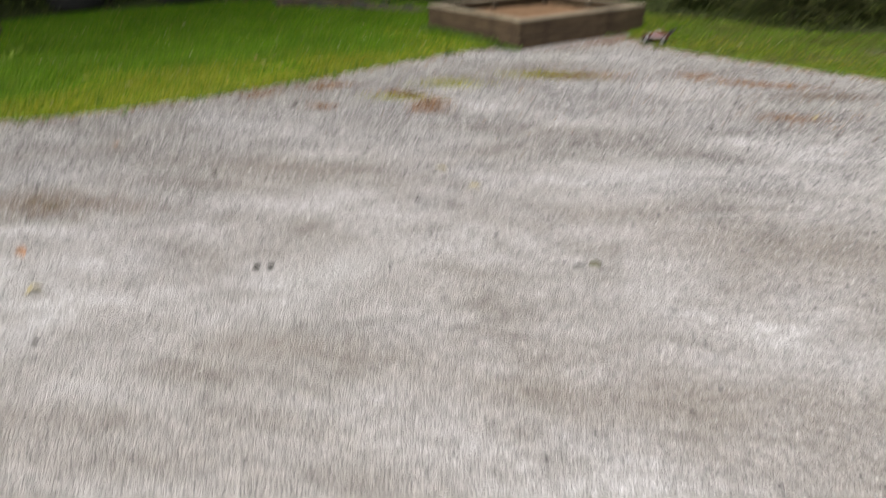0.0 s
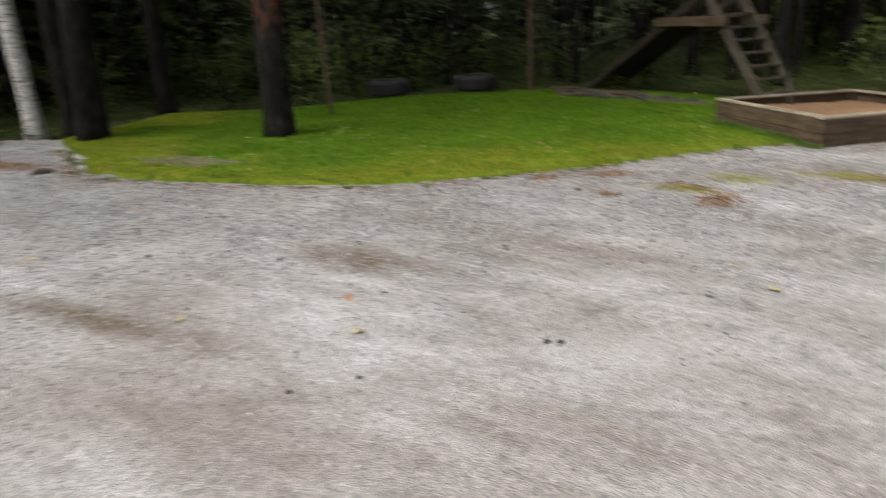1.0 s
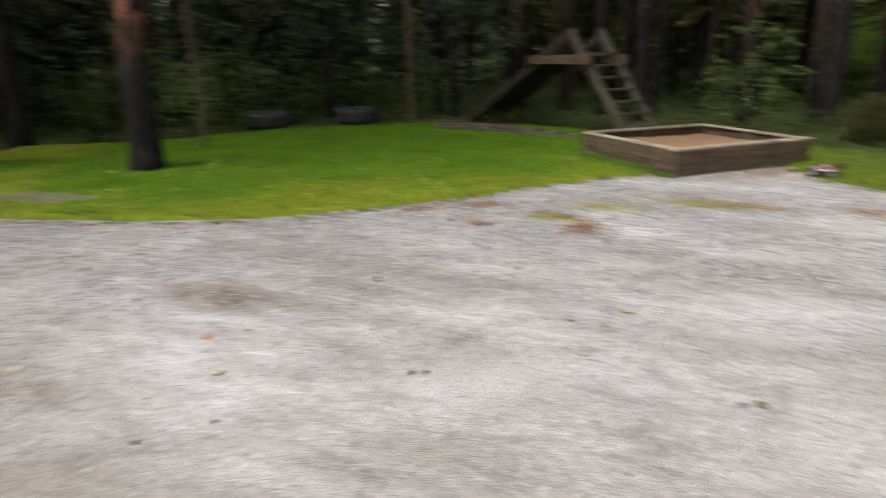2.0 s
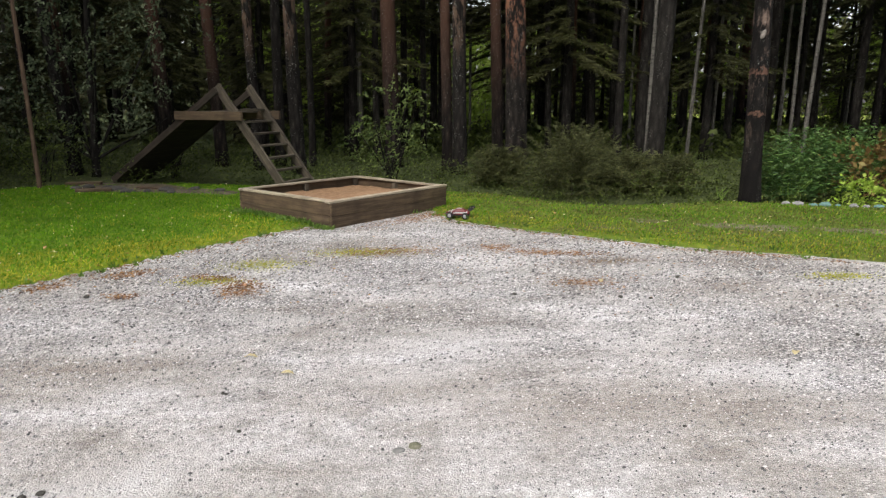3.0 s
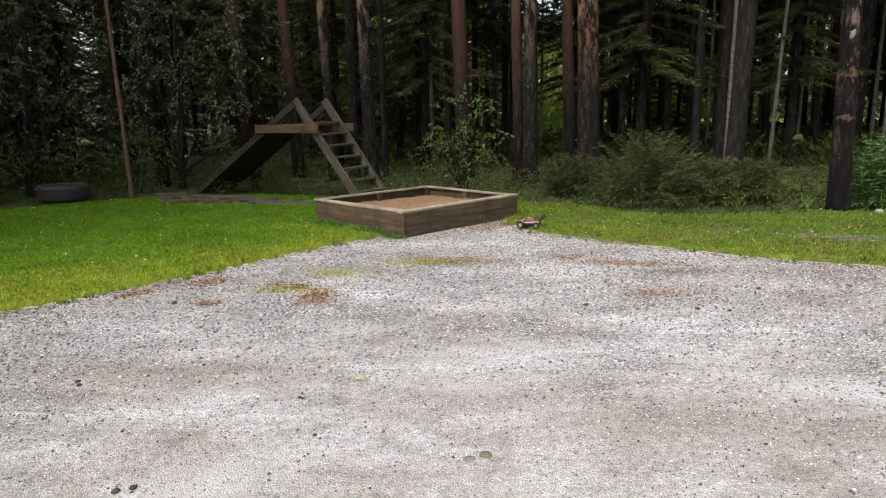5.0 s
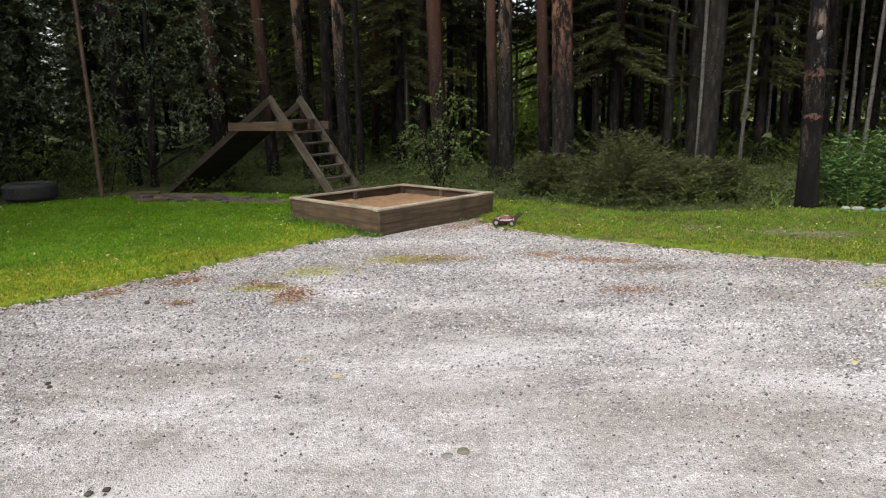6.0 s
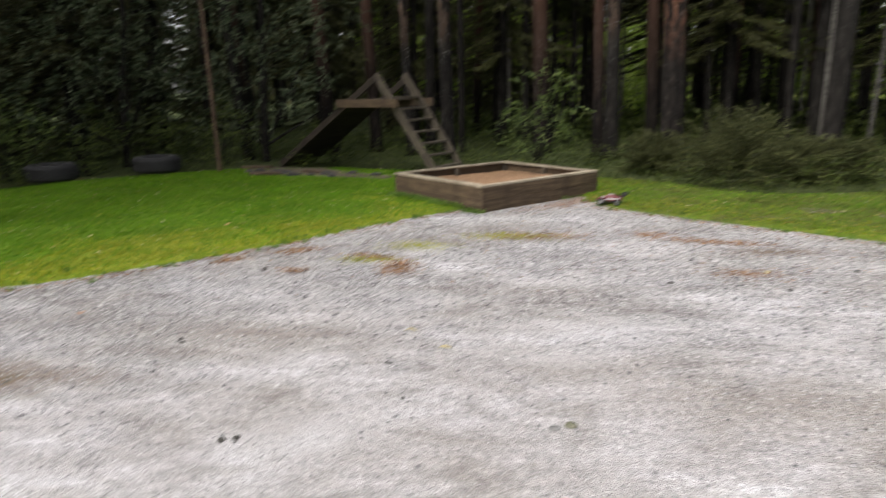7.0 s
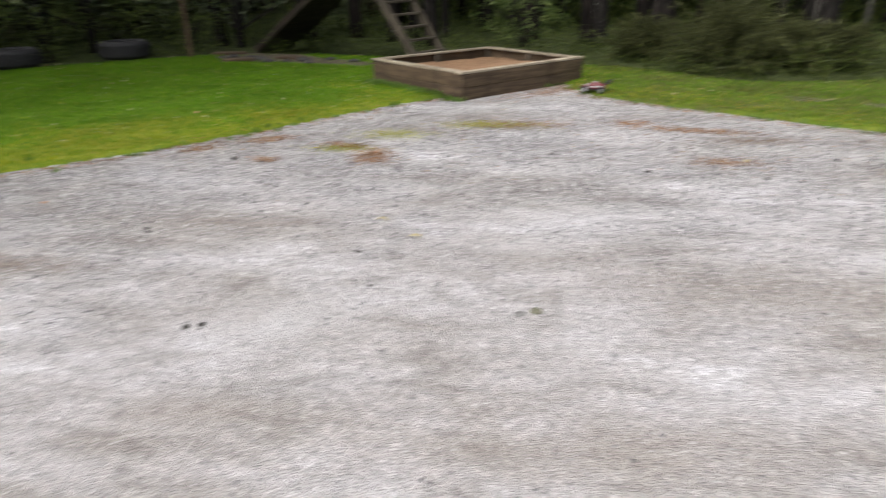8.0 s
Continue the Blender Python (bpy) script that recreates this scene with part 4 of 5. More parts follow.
# the woods behind: a few shapes, copied
def woods():
    r = np.random.default_rng(21)
    far = pose(0, 60, 0)
    kinds = {}
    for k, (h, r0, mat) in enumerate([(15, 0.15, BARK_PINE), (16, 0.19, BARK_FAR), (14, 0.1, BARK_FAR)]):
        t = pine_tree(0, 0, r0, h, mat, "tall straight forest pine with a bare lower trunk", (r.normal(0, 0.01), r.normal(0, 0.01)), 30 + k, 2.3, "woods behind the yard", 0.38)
        kinds["pine", k] = t
    for k, (h, low, spread) in enumerate([(12, 0.5, 1.9), (10, 0.3, 1.7), (13, 2.6, 2.0), (15, 4.5, 2.2)]):
        t = empty("spruce_tree", pose(0, 0, 0), "dense dark green forest spruce with drooping branches" if k < 2 else "dark forest spruce with a bare lower trunk", "tree", "woods behind the yard")
        part("trunk", trunk_mesh("trunk", h, 0.14, 0.02, (0, 0), 40 + k, 8, 8, 0.02), BARK_FAR, t)
        part("crown", spruce_crown(h, low, spread, 50 + k), SPRUCE, t)
        kinds["spruce", k] = t
    t = empty("birch_tree", pose(0, 0, 0), "slim pale-barked forest birch", "tree", "woods behind the yard")
    part("trunk", trunk_mesh("trunk", 12, 0.075, 0.03, (0.01, 0), 61, 8, 12), BIRCH_SHADED, t)
    part("crown", cards("crown", leafy([(0, 0, 9.5, 1.4), (0.3, 0.2, 11.3, 1.1), (-0.4, 0.3, 8, 1.0)], 1300, 0.18, 62, 0.3)), ALDER, t)
    kinds["birch", 0] = t
    used = set()

    def put(key, x, y, turn, s):
        m = pose(x, y, -0.03, 0, 0, turn)
        if key not in used:
            used.add(key)
            kinds[key].matrix_basis = m
            return
        ob = copy_thing(kinds[key], m)
        ob.scale = (s, s, s)

    taken = [(-7.3, 6.3), (5.3, 10.1), (2.45, 15.2), (1.2, 14.6), (-0.35, 16.4), (-2.45, 15), (-4.7, 17), (5.6, 14.3), (-9.9, 5)]
    count = 0
    for _ in range(6000):
        a, d = r.uniform(radians(-50), radians(98)), 13 + 33 * r.random() ** 0.8
        x, y = -math.sin(a) * d, math.cos(a) * d
        if y < 4.5 + 0.15 * abs(x) and x > -12.5 or y < 1.5:
            continue
        p = np.array([[x, y]])
        if inside(p, MEADOW_POLY)[0] and r.random() > 0.3:
            continue
        if min(edge_distance(p, LAWN)[0], 99) < 2.6 or inside(p, LAWN)[0] or (inside(p, YARD)[0] and edge_distance(p, YARD)[0] > 0.1):
            continue
        right = x > 0.8
        if d < 22 and x > -0.55 * y or abs(a + radians(5.9)) < radians(1.1 if d < 27 else 4.0):
            continue
        gap = 1.25 if right else 1.45
        if min(math.hypot(x - u, y - v) for u, v in taken) < gap:
            continue
        taken.append((x, y))
        q = r.random()
        if right:
            key = ("pine", int(r.integers(3))) if q < 0.6 else ("birch", 0) if q < 0.8 else ("spruce", 2 if q < 0.9 else 3)
        else:
            key = ("pine", int(r.integers(3))) if q < 0.3 else ("birch", 0) if q < 0.34 else ("spruce", int(r.integers(4)))
        put(key, x, y, r.uniform(0, 360), r.uniform(0.8, 1.15))
        count += 1
        if count >= 230:
            break
    for _ in range(60):
        a, d = r.uniform(radians(52), radians(88)), r.uniform(15.5, 25)
        x, y = -math.sin(a) * d, math.cos(a) * d
        if min(math.hypot(x - u, y - v) for u, v in taken) > 1.0 and y > 4.6:
            taken.append((x, y))
            put(("spruce", int(r.integers(2))), x, y, r.uniform(0, 360), r.uniform(0.9, 1.1))
    # unseen spruces left of the yard, added only to block skylight there
    for _ in range(60):
        x, y = r.uniform(-24, -14.5), r.uniform(-14, 2.0)
        if min(math.hypot(x - u, y - v) for u, v in taken) > 2.0:
            taken.append((x, y))
            put(("spruce", int(r.integers(4))), x, y, r.uniform(0, 360), r.uniform(0.9, 1.15))
    deep = 0
    for _ in range(400):
        a, d = r.uniform(radians(-42), radians(3)), r.uniform(27, 44)
        x, y = -math.sin(a) * d, math.cos(a) * d
        if min(math.hypot(x - u, y - v) for u, v in taken) > 1.6 and abs(a + radians(5.9)) > radians(4.0):
            taken.append((x, y))
            put(("spruce", int(r.integers(2))), x, y, r.uniform(0, 360), r.uniform(0.5, 1.0))
            deep += 1
            if deep >= 5:
                break
    # spruces whose hanging branches close the edge of the woods
    for x, y, k, s in [(4.3, 18.4, 2, 1.0), (8.3, 18.6, 2, 0.9), (-1.45, 18.4, 2, 0.95), (-6.4, 18.0, 2, 0.9), (2.9, 21.0, 3, 0.8), (-0.1, 20.5, 3, 0.85), (-4.0, 19.2, 2, 0.9)]:
        put(("spruce", k), x, y, 70 * x, s)
    # more along the right flank of the yard, unseen, added to shade the lawn
    for _ in range(40):
        x, y = r.uniform(11.5, 19), r.uniform(8.0, 15)
        if y > 15.5 - 0.38 * x and x > 0.78 * y and min(math.hypot(x - u, y - v) for u, v in taken) > 2.0:
            taken.append((x, y))
            put(("spruce", int(r.integers(4))), x, y, r.uniform(0, 360), r.uniform(0.9, 1.15))
    tall = 0
    for _ in range(4000):
        a, d = r.uniform(radians(-40), radians(2)), 22 + 15 * r.random()
        x, y = -math.sin(a) * d, math.cos(a) * d
        if min(math.hypot(x - u, y - v) for u, v in taken) < 0.95 or x < 0.8 or abs(a + radians(5.9)) < radians(1.1 if d < 27 else 4.0):
            continue
        taken.append((x, y))
        q = r.random()
        put(("spruce", 3) if q < 0.15 else ("spruce", 2) if q < 0.25 else ("pine", 2) if q < 0.75 else ("pine", 0) if q < 0.9 else ("birch", 0), x, y, r.uniform(0, 360), r.uniform(0.8, 1.1))
        tall += 1
        if tall >= 26:
            break


woods()


# ---- sandbox ----
def sandbox():
    length, width, top = 2.21, 1.94, 0.343
    box = empty("sandbox", pose(SB[0], SB[1], 0, 0, 0, math.degrees(SANDBOX_TURN)), "low weathered wooden sandbox with a pale rim at the lawn corner", "sandbox")
    t = 0.045
    for k, (hx, hy, turn, ln) in enumerate([(0, -width / 2 + t / 2, 0, length), (0, width / 2 - t / 2, 180, length), (length / 2 - t / 2, 0, 90, width - 2 * t), (-length / 2 + t / 2, 0, 270, width - 2 * t)]):
        for j, z in enumerate((0.077, 0.233)):
            part("side_board", board(ln, t, 0.153, k * 7 + j, 0.008, 0.002), WOOD_DARK, box, at=pose(hx, hy, z, 0, 0, turn))
        cap_ln = length + 0.04 if k < 2 else width - 0.16
        off = 0.03
        cx, cy = hx - (off if hx > 0 else -off if hx < 0 else 0), hy - (off if hy > 0 else -off)
        if hx == 0:
            cx = 0
        else:
            cy = 0
        part("rim_board", board(cap_ln, 0.1, 0.028, k + 50, 0.006, 0.002), WOOD_CAP, box, "pale weathered top board", at=pose(cx, cy, top - 0.014, 0, 0, turn))
    for sx in (-1, 0, 1):
        for sy in (-1, 1):
            part("post", board(0.292, 0.07, 0.07, sx + 3 * sy + 20, 0.006, 0.001), WOOD, box, at=pose(sx * (length / 2 - 0.085), sy * (width / 2 - 0.085), 0.161, 0, 90, 0))
    for sx in (-1, 1):
        part("post", board(0.292, 0.07, 0.07, sx + 30, 0.006, 0.001), WOOD, box, at=pose(sx * (length / 2 - 0.085), 0, 0.161, 0, 90, 0))
    gx, gy = np.meshgrid(np.linspace(-length / 2 + 0.03, length / 2 - 0.03, 60), np.linspace(-width / 2 + 0.03, width / 2 - 0.03, 52), indexing="ij")
    z = 0.2 + 0.022 * waves(gx * 2.4, gy * 2.4) + 0.012 * waves(gx * 7, gy * 6) + 0.03 * np.exp(-((gx - 0.5) ** 2 + (gy + 0.2) ** 2) / 0.15)
    i, j = np.meshgrid(np.arange(59), np.arange(51), indexing="ij")
    f = np.stack([i * 52 + j, (i + 1) * 52 + j, (i + 1) * 52 + j + 1, i * 52 + j + 1], -1).reshape(-1, 4)
    sand = part("sand", smooth(array_mesh("sand", np.stack([gx, gy, z], -1).reshape(-1, 3), f)), SAND, at=pose(SB[0], SB[1], 0, 0, 0, math.degrees(SANDBOX_TURN)))
    tagged(sand, "brown play sand filling the wooden sandbox", "sand", kind="stuff")


sandbox()


# ---- wooden slide with its ladder ----
def slide():
    tip = Vector((-3.29, 12.2, 1.75))
    run = Vector((-0.878, 0.479, 0))   # from the ladder towards the slide's foot
    across = Vector((0.38, 0.70, 0))   # from the near frame to the far one
    foot_ladder = tip - run * 1.39 - Vector((0, 0, 1.77))
    foot_ramp = tip + run * 2.85 - Vector((0, 0, 1.75))
    thing = empty("play_slide", pose(0, 0, 0), "weathered grey wooden slide with a ladder on the lawn", "play slide")
    up_ladder = (tip - foot_ladder).normalized()
    side = across.normalized()
    for k in (0, 1):
        o = across * k
        top = tip + o + up_ladder * 0.05
        part("ladder_rail", board((top - foot_ladder - o).length, 0.05, 0.15, 60 + k, 0.008, 0.004), WOOD, thing, at=along(foot_ladder + o, top, run))
        rail_top = tip + o - side * (0.052 if k == 0 else -0.052) - Vector((0, 0, 0.04))
        part("slide_rail", board((rail_top - foot_ramp - o).length, 0.045, 0.12, 62 + k, 0.008, 0.004), WOOD_SHADED, thing, "brown side board darkened for tree shade", at=along(foot_ramp + o - side * (0.052 if k == 0 else -0.052), rail_top))
        c = tip + o + (side * 0.1 if k else side * -0.1)
        a, b = c + run * 0.98, c - run * 0.58
        a.z = b.z = 1.275
        part("cross_beam", board((b - a).length, 0.045, 0.15, 64 + k, 0.008, 0.003), WOOD_DARK, thing, at=along(a, b))
    for k in range(7):
        f = 0.10 + 0.115 * k
        p = foot_ladder.lerp(tip, f)
        part("rung", board(across.length - 0.05, 0.13, 0.035, 70 + k, 0.006, 0.002), WOOD, thing, at=along(p, p + across))
    n = 18
    slope = (tip - foot_ramp)
    normal = side.cross(slope.normalized())
    if normal.z < 0:
        normal = -normal
    for k in range(n):
        p = foot_ramp.lerp(tip, 0.02 + 0.73 * k / n) - normal * 0.055
        part("slide_plank", board(across.length + 0.1, 0.138, 0.024, 90 + k, 0.004, 0.003), WOOD_SHADED, thing, at=along(p, p + across, normal))
    for k in range(4):
        p = tip + run * (0.7 - 0.23 * k)
        p.z = 1.33
        part("deck_plank", board(across.length + 0.24, 0.2, 0.028, 110 + k, 0.004, 0.002), WOOD, thing, at=along(p - side * 0.12, p + across + side * 0.12))
    return thing


slide()
for k, (x, y, ln, turn) in enumerate([(-5.3, 11.55, 0.55, 14), (-4.45, 11.8, 0.5, -22), (-5.9, 12.5, 0.6, 8)]):
    b = part("plank", board(ln, 0.14, 0.05, 130 + k, 0.01, 0.008), WOOD_DARK, at=pose(x, y, 0.06, 3, 2, turn))
    tagged(b, "old grey plank lying on earth under the slide", "plank", "planks under the slide")
for k, (x, y, r) in enumerate([(-5.0, 11.75, 0.13), (-4.7, 11.45, 0.1), (-4.1, 11.6, 0.14), (-5.6, 12.0, 0.12), (-3.7, 11.75, 0.09), (-3.2, 11.5, 0.08), (-5.25, 11.95, 0.09), (-4.4, 11.5, 0.07), (-3.95, 11.35, 0.08), (-5.75, 11.9, 0.08)]):
    ob = part("rough_stone", stone_mesh("rough_stone", (r * 1.25, r * 0.9, r), k + 140, 0.45), STONE_DARK, at=pose(x, y, 0.05, 8 * math.sin(k), 6, 40 * k))
    tagged(ob, "dark rough stone on earth beside the slide", "stone", "rough stones by the slide")


# ---- tyres and posts ----
def tyre(x, y, turn, outer=0.43, tall=0.3):
    thing = empty("tyre", pose(x, y, 0.02, 0, 0, turn), "worn black vehicle tyre lying flat on the grass", "tyre", "tyres on the lawn")
    bm = bmesh.new()
    prof = [(0.25, 0.03), (0.27, 0.0), (outer - 0.06, -0.0), (outer - 0.015, 0.04), (outer, 0.09), (outer, tall - 0.09), (outer - 0.015, tall - 0.04), (outer - 0.06, tall), (0.27, tall), (0.25, tall - 0.03), (0.26, tall - 0.07), (outer - 0.05, tall - 0.06), (outer - 0.05, 0.06), (0.26, 0.07)]
    segs = 40
    rings = []
    for s in range(segs):
        a = 2 * math.pi * s / segs
        rings.append([bm.verts.new((r * math.cos(a), r * math.sin(a), z)) for r, z in prof])
    for s in range(segs):
        p, q = rings[s], rings[(s + 1) % segs]
        for k in range(len(prof)):
            k2 = (k + 1) % len(prof)
            bm.faces.new((p[k], q[k], q[k2], p[k2]))
    me = bpy.data.meshes.new("tyre_body")
    bm.to_mesh(me)
    bm.free()
    part("casing", smooth(me), RUBBER, thing)
    bm = bmesh.new()
    for s in range(44):
        a = 2 * math.pi * s / 44
        for z, lean in ((tall * 0.33, 14), (tall * 0.67, -14)):
            m = pose(outer * math.cos(a + (0.07 if z > tall / 2 else 0)), outer * math.sin(a + (0.07 if z > tall / 2 else 0)), z, 0, 0, math.degrees(a)) @ pose(0, 0, 0, lean)
            bmesh.ops.create_cube(bm, size=1.0, matrix=m @ Matrix.Diagonal((0.02, 0.032, tall * 0.3, 1)))
    part("tread", bm, RUBBER, thing)
    return thing


tyre(-9.0, 10.72, 0)
tyre(-7.75, 12.05, 30, 0.44, 0.31)


def pole(x, y, h, r, lean, seed, label):
    ob = part("wooden_pole", trunk_mesh("wooden_pole", h, r, r * 0.75, lean, seed, 10, 14, 0.02), POLE_WOOD, at=pose(x, y, 0))
    tagged(ob, label, "pole", "poles on the lawn")


POLE_WOOD = wood_material("reddish_pole_wood", (0.04, 0.025, 0.017), (0.085, 0.055, 0.037), (0.14, 0.095, 0.062), (20, 20, 2.5))
pole(-6.5, 12.15, 7, 0.037, (-0.018, 0), 141, "thin reddish-brown wooden pole standing in the lawn")
pole(-8.14, 8.08, 6, 0.028, (-0.05, 0.0), 142, "thin grey-brown wooden pole standing in the lawn")


# ---- bushes and undergrowth ----
def bush(name, x, y, quads, mat, label, stems=6, height=1.0, stem_mat=None, category="bush", group=""):
    thing = empty(name, pose(x, y, 0), label, category, group)
    r = random.Random(int(x * 100 + y * 10))
    pairs = [((r.uniform(-0.12, 0.12), r.uniform(-0.12, 0.12), -0.05), (r.uniform(-0.5, 0.5) * height, r.uniform(-0.5, 0.5) * height, height * r.uniform(0.6, 0.95))) for _ in range(stems)]
    for pair in pairs:
        part("stem", limb_mesh([pair], 0.018), stem_mat or BARK_FAR, thing)
    part("leaves", cards("leaves", quads), mat, thing)
    return thing


def feathery(h, spread, seed, count=190, per=95):
    """Fine twigs that rise and arch outwards from a low bush."""
    global rng
    rng = np.random.default_rng(seed)
    quads = []
    for _ in range(count):
        a, el = rng.uniform(0, 2 * np.pi), rng.uniform(0.05, 1.45)
        ln = rng.uniform(0.55, 1.05) * (spread * math.cos(el) + h * math.sin(el))
        root = np.array([rng.normal(0, 0.18 * spread), rng.normal(0, 0.18 * spread), rng.uniform(0, 0.25)])
        t = rng.uniform(0.2, 1.0, per)
        out = np.array([math.cos(a), math.sin(a), 0])
        at = root + out * (math.cos(el) * ln * t)[:, None] + np.array([0, 0, 1.0]) * (math.sin(el) * ln * t - 0.25 * ln * t ** 2.2)[:, None]
        at[:, 2] = np.maximum(at[:, 2], 0.02)
        side = np.array([-out[1], out[0], 0])
        way = out * rng.uniform(0.2, 1.0, (per, 1)) + side * rng.normal(0, 0.8, (per, 1)) + np.array([0, 0, 0.15]) + rng.normal(0, 0.25, (per, 3))
        quads.append(leaves(at, way, rng.uniform(0.045, 0.11, per), rng.uniform(0.007, 0.014, per), 0.04))
    return cards("foliage", np.concatenate(quads))


def spruce_bush(x, y, h, spread, seed, label):
    thing = empty("spruce_bush", pose(x, y, 0), label, "bush", "young spruces")
    part("trunk", trunk_mesh("trunk", h * 0.5, 0.03, 0.008, (0, 0), seed, 7, 6, 0.01), BARK_FAR, thing)
    tagged(part("foliage", feathery(h * 0.8, spread, seed), SPRUCE_BUSH, thing), kind="stuff")


spruce_bush(2.75, 11.15, 1.5, 0.85, 201, "bushy young olive-green spruce at the lawn edge")
spruce_bush(3.8, 11.5, 0.8, 0.6, 202, "low bushy young spruce beside a taller one")
spruce_bush(1.75, 12.4, 0.7, 0.7, 203, "low young spruce in the undergrowth")
spruce_bush(4.6, 11.6, 0.65, 0.6, 204, "small spreading young spruce by the pine")
spruce_bush(3.3, 13.2, 1.3, 0.9, 205, "young spruce in the shade of the pines")

sap = leafy([(0, 0, 0.7, 0.5), (0.35, 0.1, 1.1, 0.35), (-0.35, 0, 1.15, 0.35), (0.1, -0.1, 1.5, 0.32), (-0.2, 0.2, 1.7, 0.22), (0.45, 0, 1.6, 0.2), (-0.55, 0.1, 0.7, 0.35), (0.6, 0, 0.7, 0.35)], 1400, 0.068, 210, 0.1)
bush("rowan_sapling", -0.36, 13.4, sap, ROWAN, "light green broad-leaved sapling behind the sandbox", 9, 1.7)
alder_blobs = [(0, 0, 1.6, 1.2), (1.0, 0.2, 2.2, 1.0), (-1.1, 0, 2.4, 1.1), (0.4, -0.2, 3.3, 1.2), (-0.8, 0.3, 3.9, 1.2), (1.5, 0.2, 3.2, 0.9), (0.2, 0.2, 4.8, 1.2), (-1.6, 0.3, 1.3, 0.9), (1.6, 0, 1.2, 0.8)]
for k, (x, y) in enumerate([(-6.6, 14.6), (-9.3, 13.4), (-11.8, 11.6), (-13.0, 9.3)]):
    tree = empty("alder_tree", pose(x, y, 0, 0, 0, 70 * k), "shady broad-leaved alder with dull green leaves", "tree", "alders behind the lawn")
    part("crown", cards("crown", leafy(alder_blobs, 5600, 0.085, 220 + k, 0.25)), ALDER, tree)
    part("trunk", trunk_mesh("trunk", 5.0, 0.08, 0.03, (0.03, 0.02), 230 + k, 8, 10, 0.2), BARK_FAR, tree)
    for b in alder_blobs:
        part("limb", limb_mesh([((0, 0, 0.3), (b[0], b[1], b[2]))], 0.035), BARK_FAR, tree)

for k, (x, y, s) in enumerate([(-9.9, 9.3, 1.0), (-8.3, 12.9, 0.9), (-10.9, 8.2, 0.8), (-11.6, 10.2, 1.3), (-4.9, 14.4, 0.7), (-12.2, 6.2, 0.8), (-10.3, 11.2, 1.2), (-9.2, 11.9, 0.9), (-12.9, 8.0, 1.5), (-7.2, 13.6, 1.0), (-13.4, 11.4, 1.8), (-11.9, 9.1, 1.1)]):
    q = leafy([(0, 0, 0.4 * s, 0.45 * s), (0.45 * s, 0.1, 0.8 * s, 0.35 * s), (-0.45 * s, 0, 0.75 * s, 0.38 * s), (0.1, 0.3, 1.15 * s, 0.3 * s)], int(1300 * s), 0.06, 330 + k, 0.1)
    bush("hazel_bush", x, y, q, FERN if k not in (0, 3, 6) else ROWAN, "green leafy bush behind the lawn", 7, 1.0 * s, None, "bush", "bushes behind the lawn")


def undergrowth():
    """Ferns, bilberry and saplings on the forest floor."""
    global rng
    rng = np.random.default_rng(240)
    n = 10500
    a, d = rng.uniform(radians(-42), radians(85), n), 9.5 + 17 * rng.random(n) ** 1.3
    p = np.column_stack([-np.sin(a) * d, np.cos(a) * d])
    far = edge_distance(p, LAWN)
    clump_here = waves(p[:, 0] * 1.6, p[:, 1] * 1.9) + 0.5 * waves(p[:, 1] * 3.3, p[:, 0] * 3.1)
    p = p[~inside(p, LAWN) & ~inside(p, YARD) & (far > 0.1) & (p[:, 1] > 4) & (rng.random(n) < np.clip(0.5 + 0.9 * clump_here, 0.12, 1))]
    quads = []
    for x, y in p:
        m = int(rng.integers(14, 30))
        h = rng.uniform(0.06, 0.2) + 0.45 * rng.random() ** 3
        t = rng.uniform(0, 2 * np.pi, m)
        at = np.column_stack([x + np.cos(t) * 0.12, y + np.sin(t) * 0.12, rng.uniform(0, h, m) - 0.03]) + rng.normal(0, 0.06, (m, 3))
        way = np.column_stack([np.cos(t), np.sin(t), rng.uniform(0.1, 1.2, m)])
        quads.append(leaves(at, way, rng.uniform(0.035, 0.085, m), rng.uniform(0.012, 0.032, m)))
    tagged(part("undergrowth", cards("undergrowth", np.concatenate(quads)), FERN), "low green ferns and bilberry covering the forest floor", "undergrowth", kind="stuff")


undergrowth()


def deep_undergrowth():
    """Larger ferns and shrubs further into the woods, out to the meadow."""
    global rng
    rng = np.random.default_rng(245)
    n = 2600
    a, d = rng.uniform(radians(-45), radians(12), n), rng.uniform(20, 50, n)
    quads = []
    for x, y in np.column_stack([-np.sin(a) * d, np.cos(a) * d]):
        m = 18
        h = rng.uniform(0.25, 0.7)
        t = rng.uniform(0, 2 * np.pi, m)
        at = np.column_stack([x + np.cos(t) * 0.3, y + np.sin(t) * 0.3, rng.uniform(0, h, m)]) + rng.normal(0, 0.12, (m, 3))
        way = np.column_stack([np.cos(t), np.sin(t), rng.uniform(0.1, 1.2, m)])
        quads.append(leaves(at, way, rng.uniform(0.15, 0.32, m), rng.uniform(0.06, 0.14, m)))
    tagged(part("deep_undergrowth", cards("deep_undergrowth", np.concatenate(quads)), FERN), "green ferns and shrubs deeper in the woods", "undergrowth", kind="stuff")


deep_undergrowth()


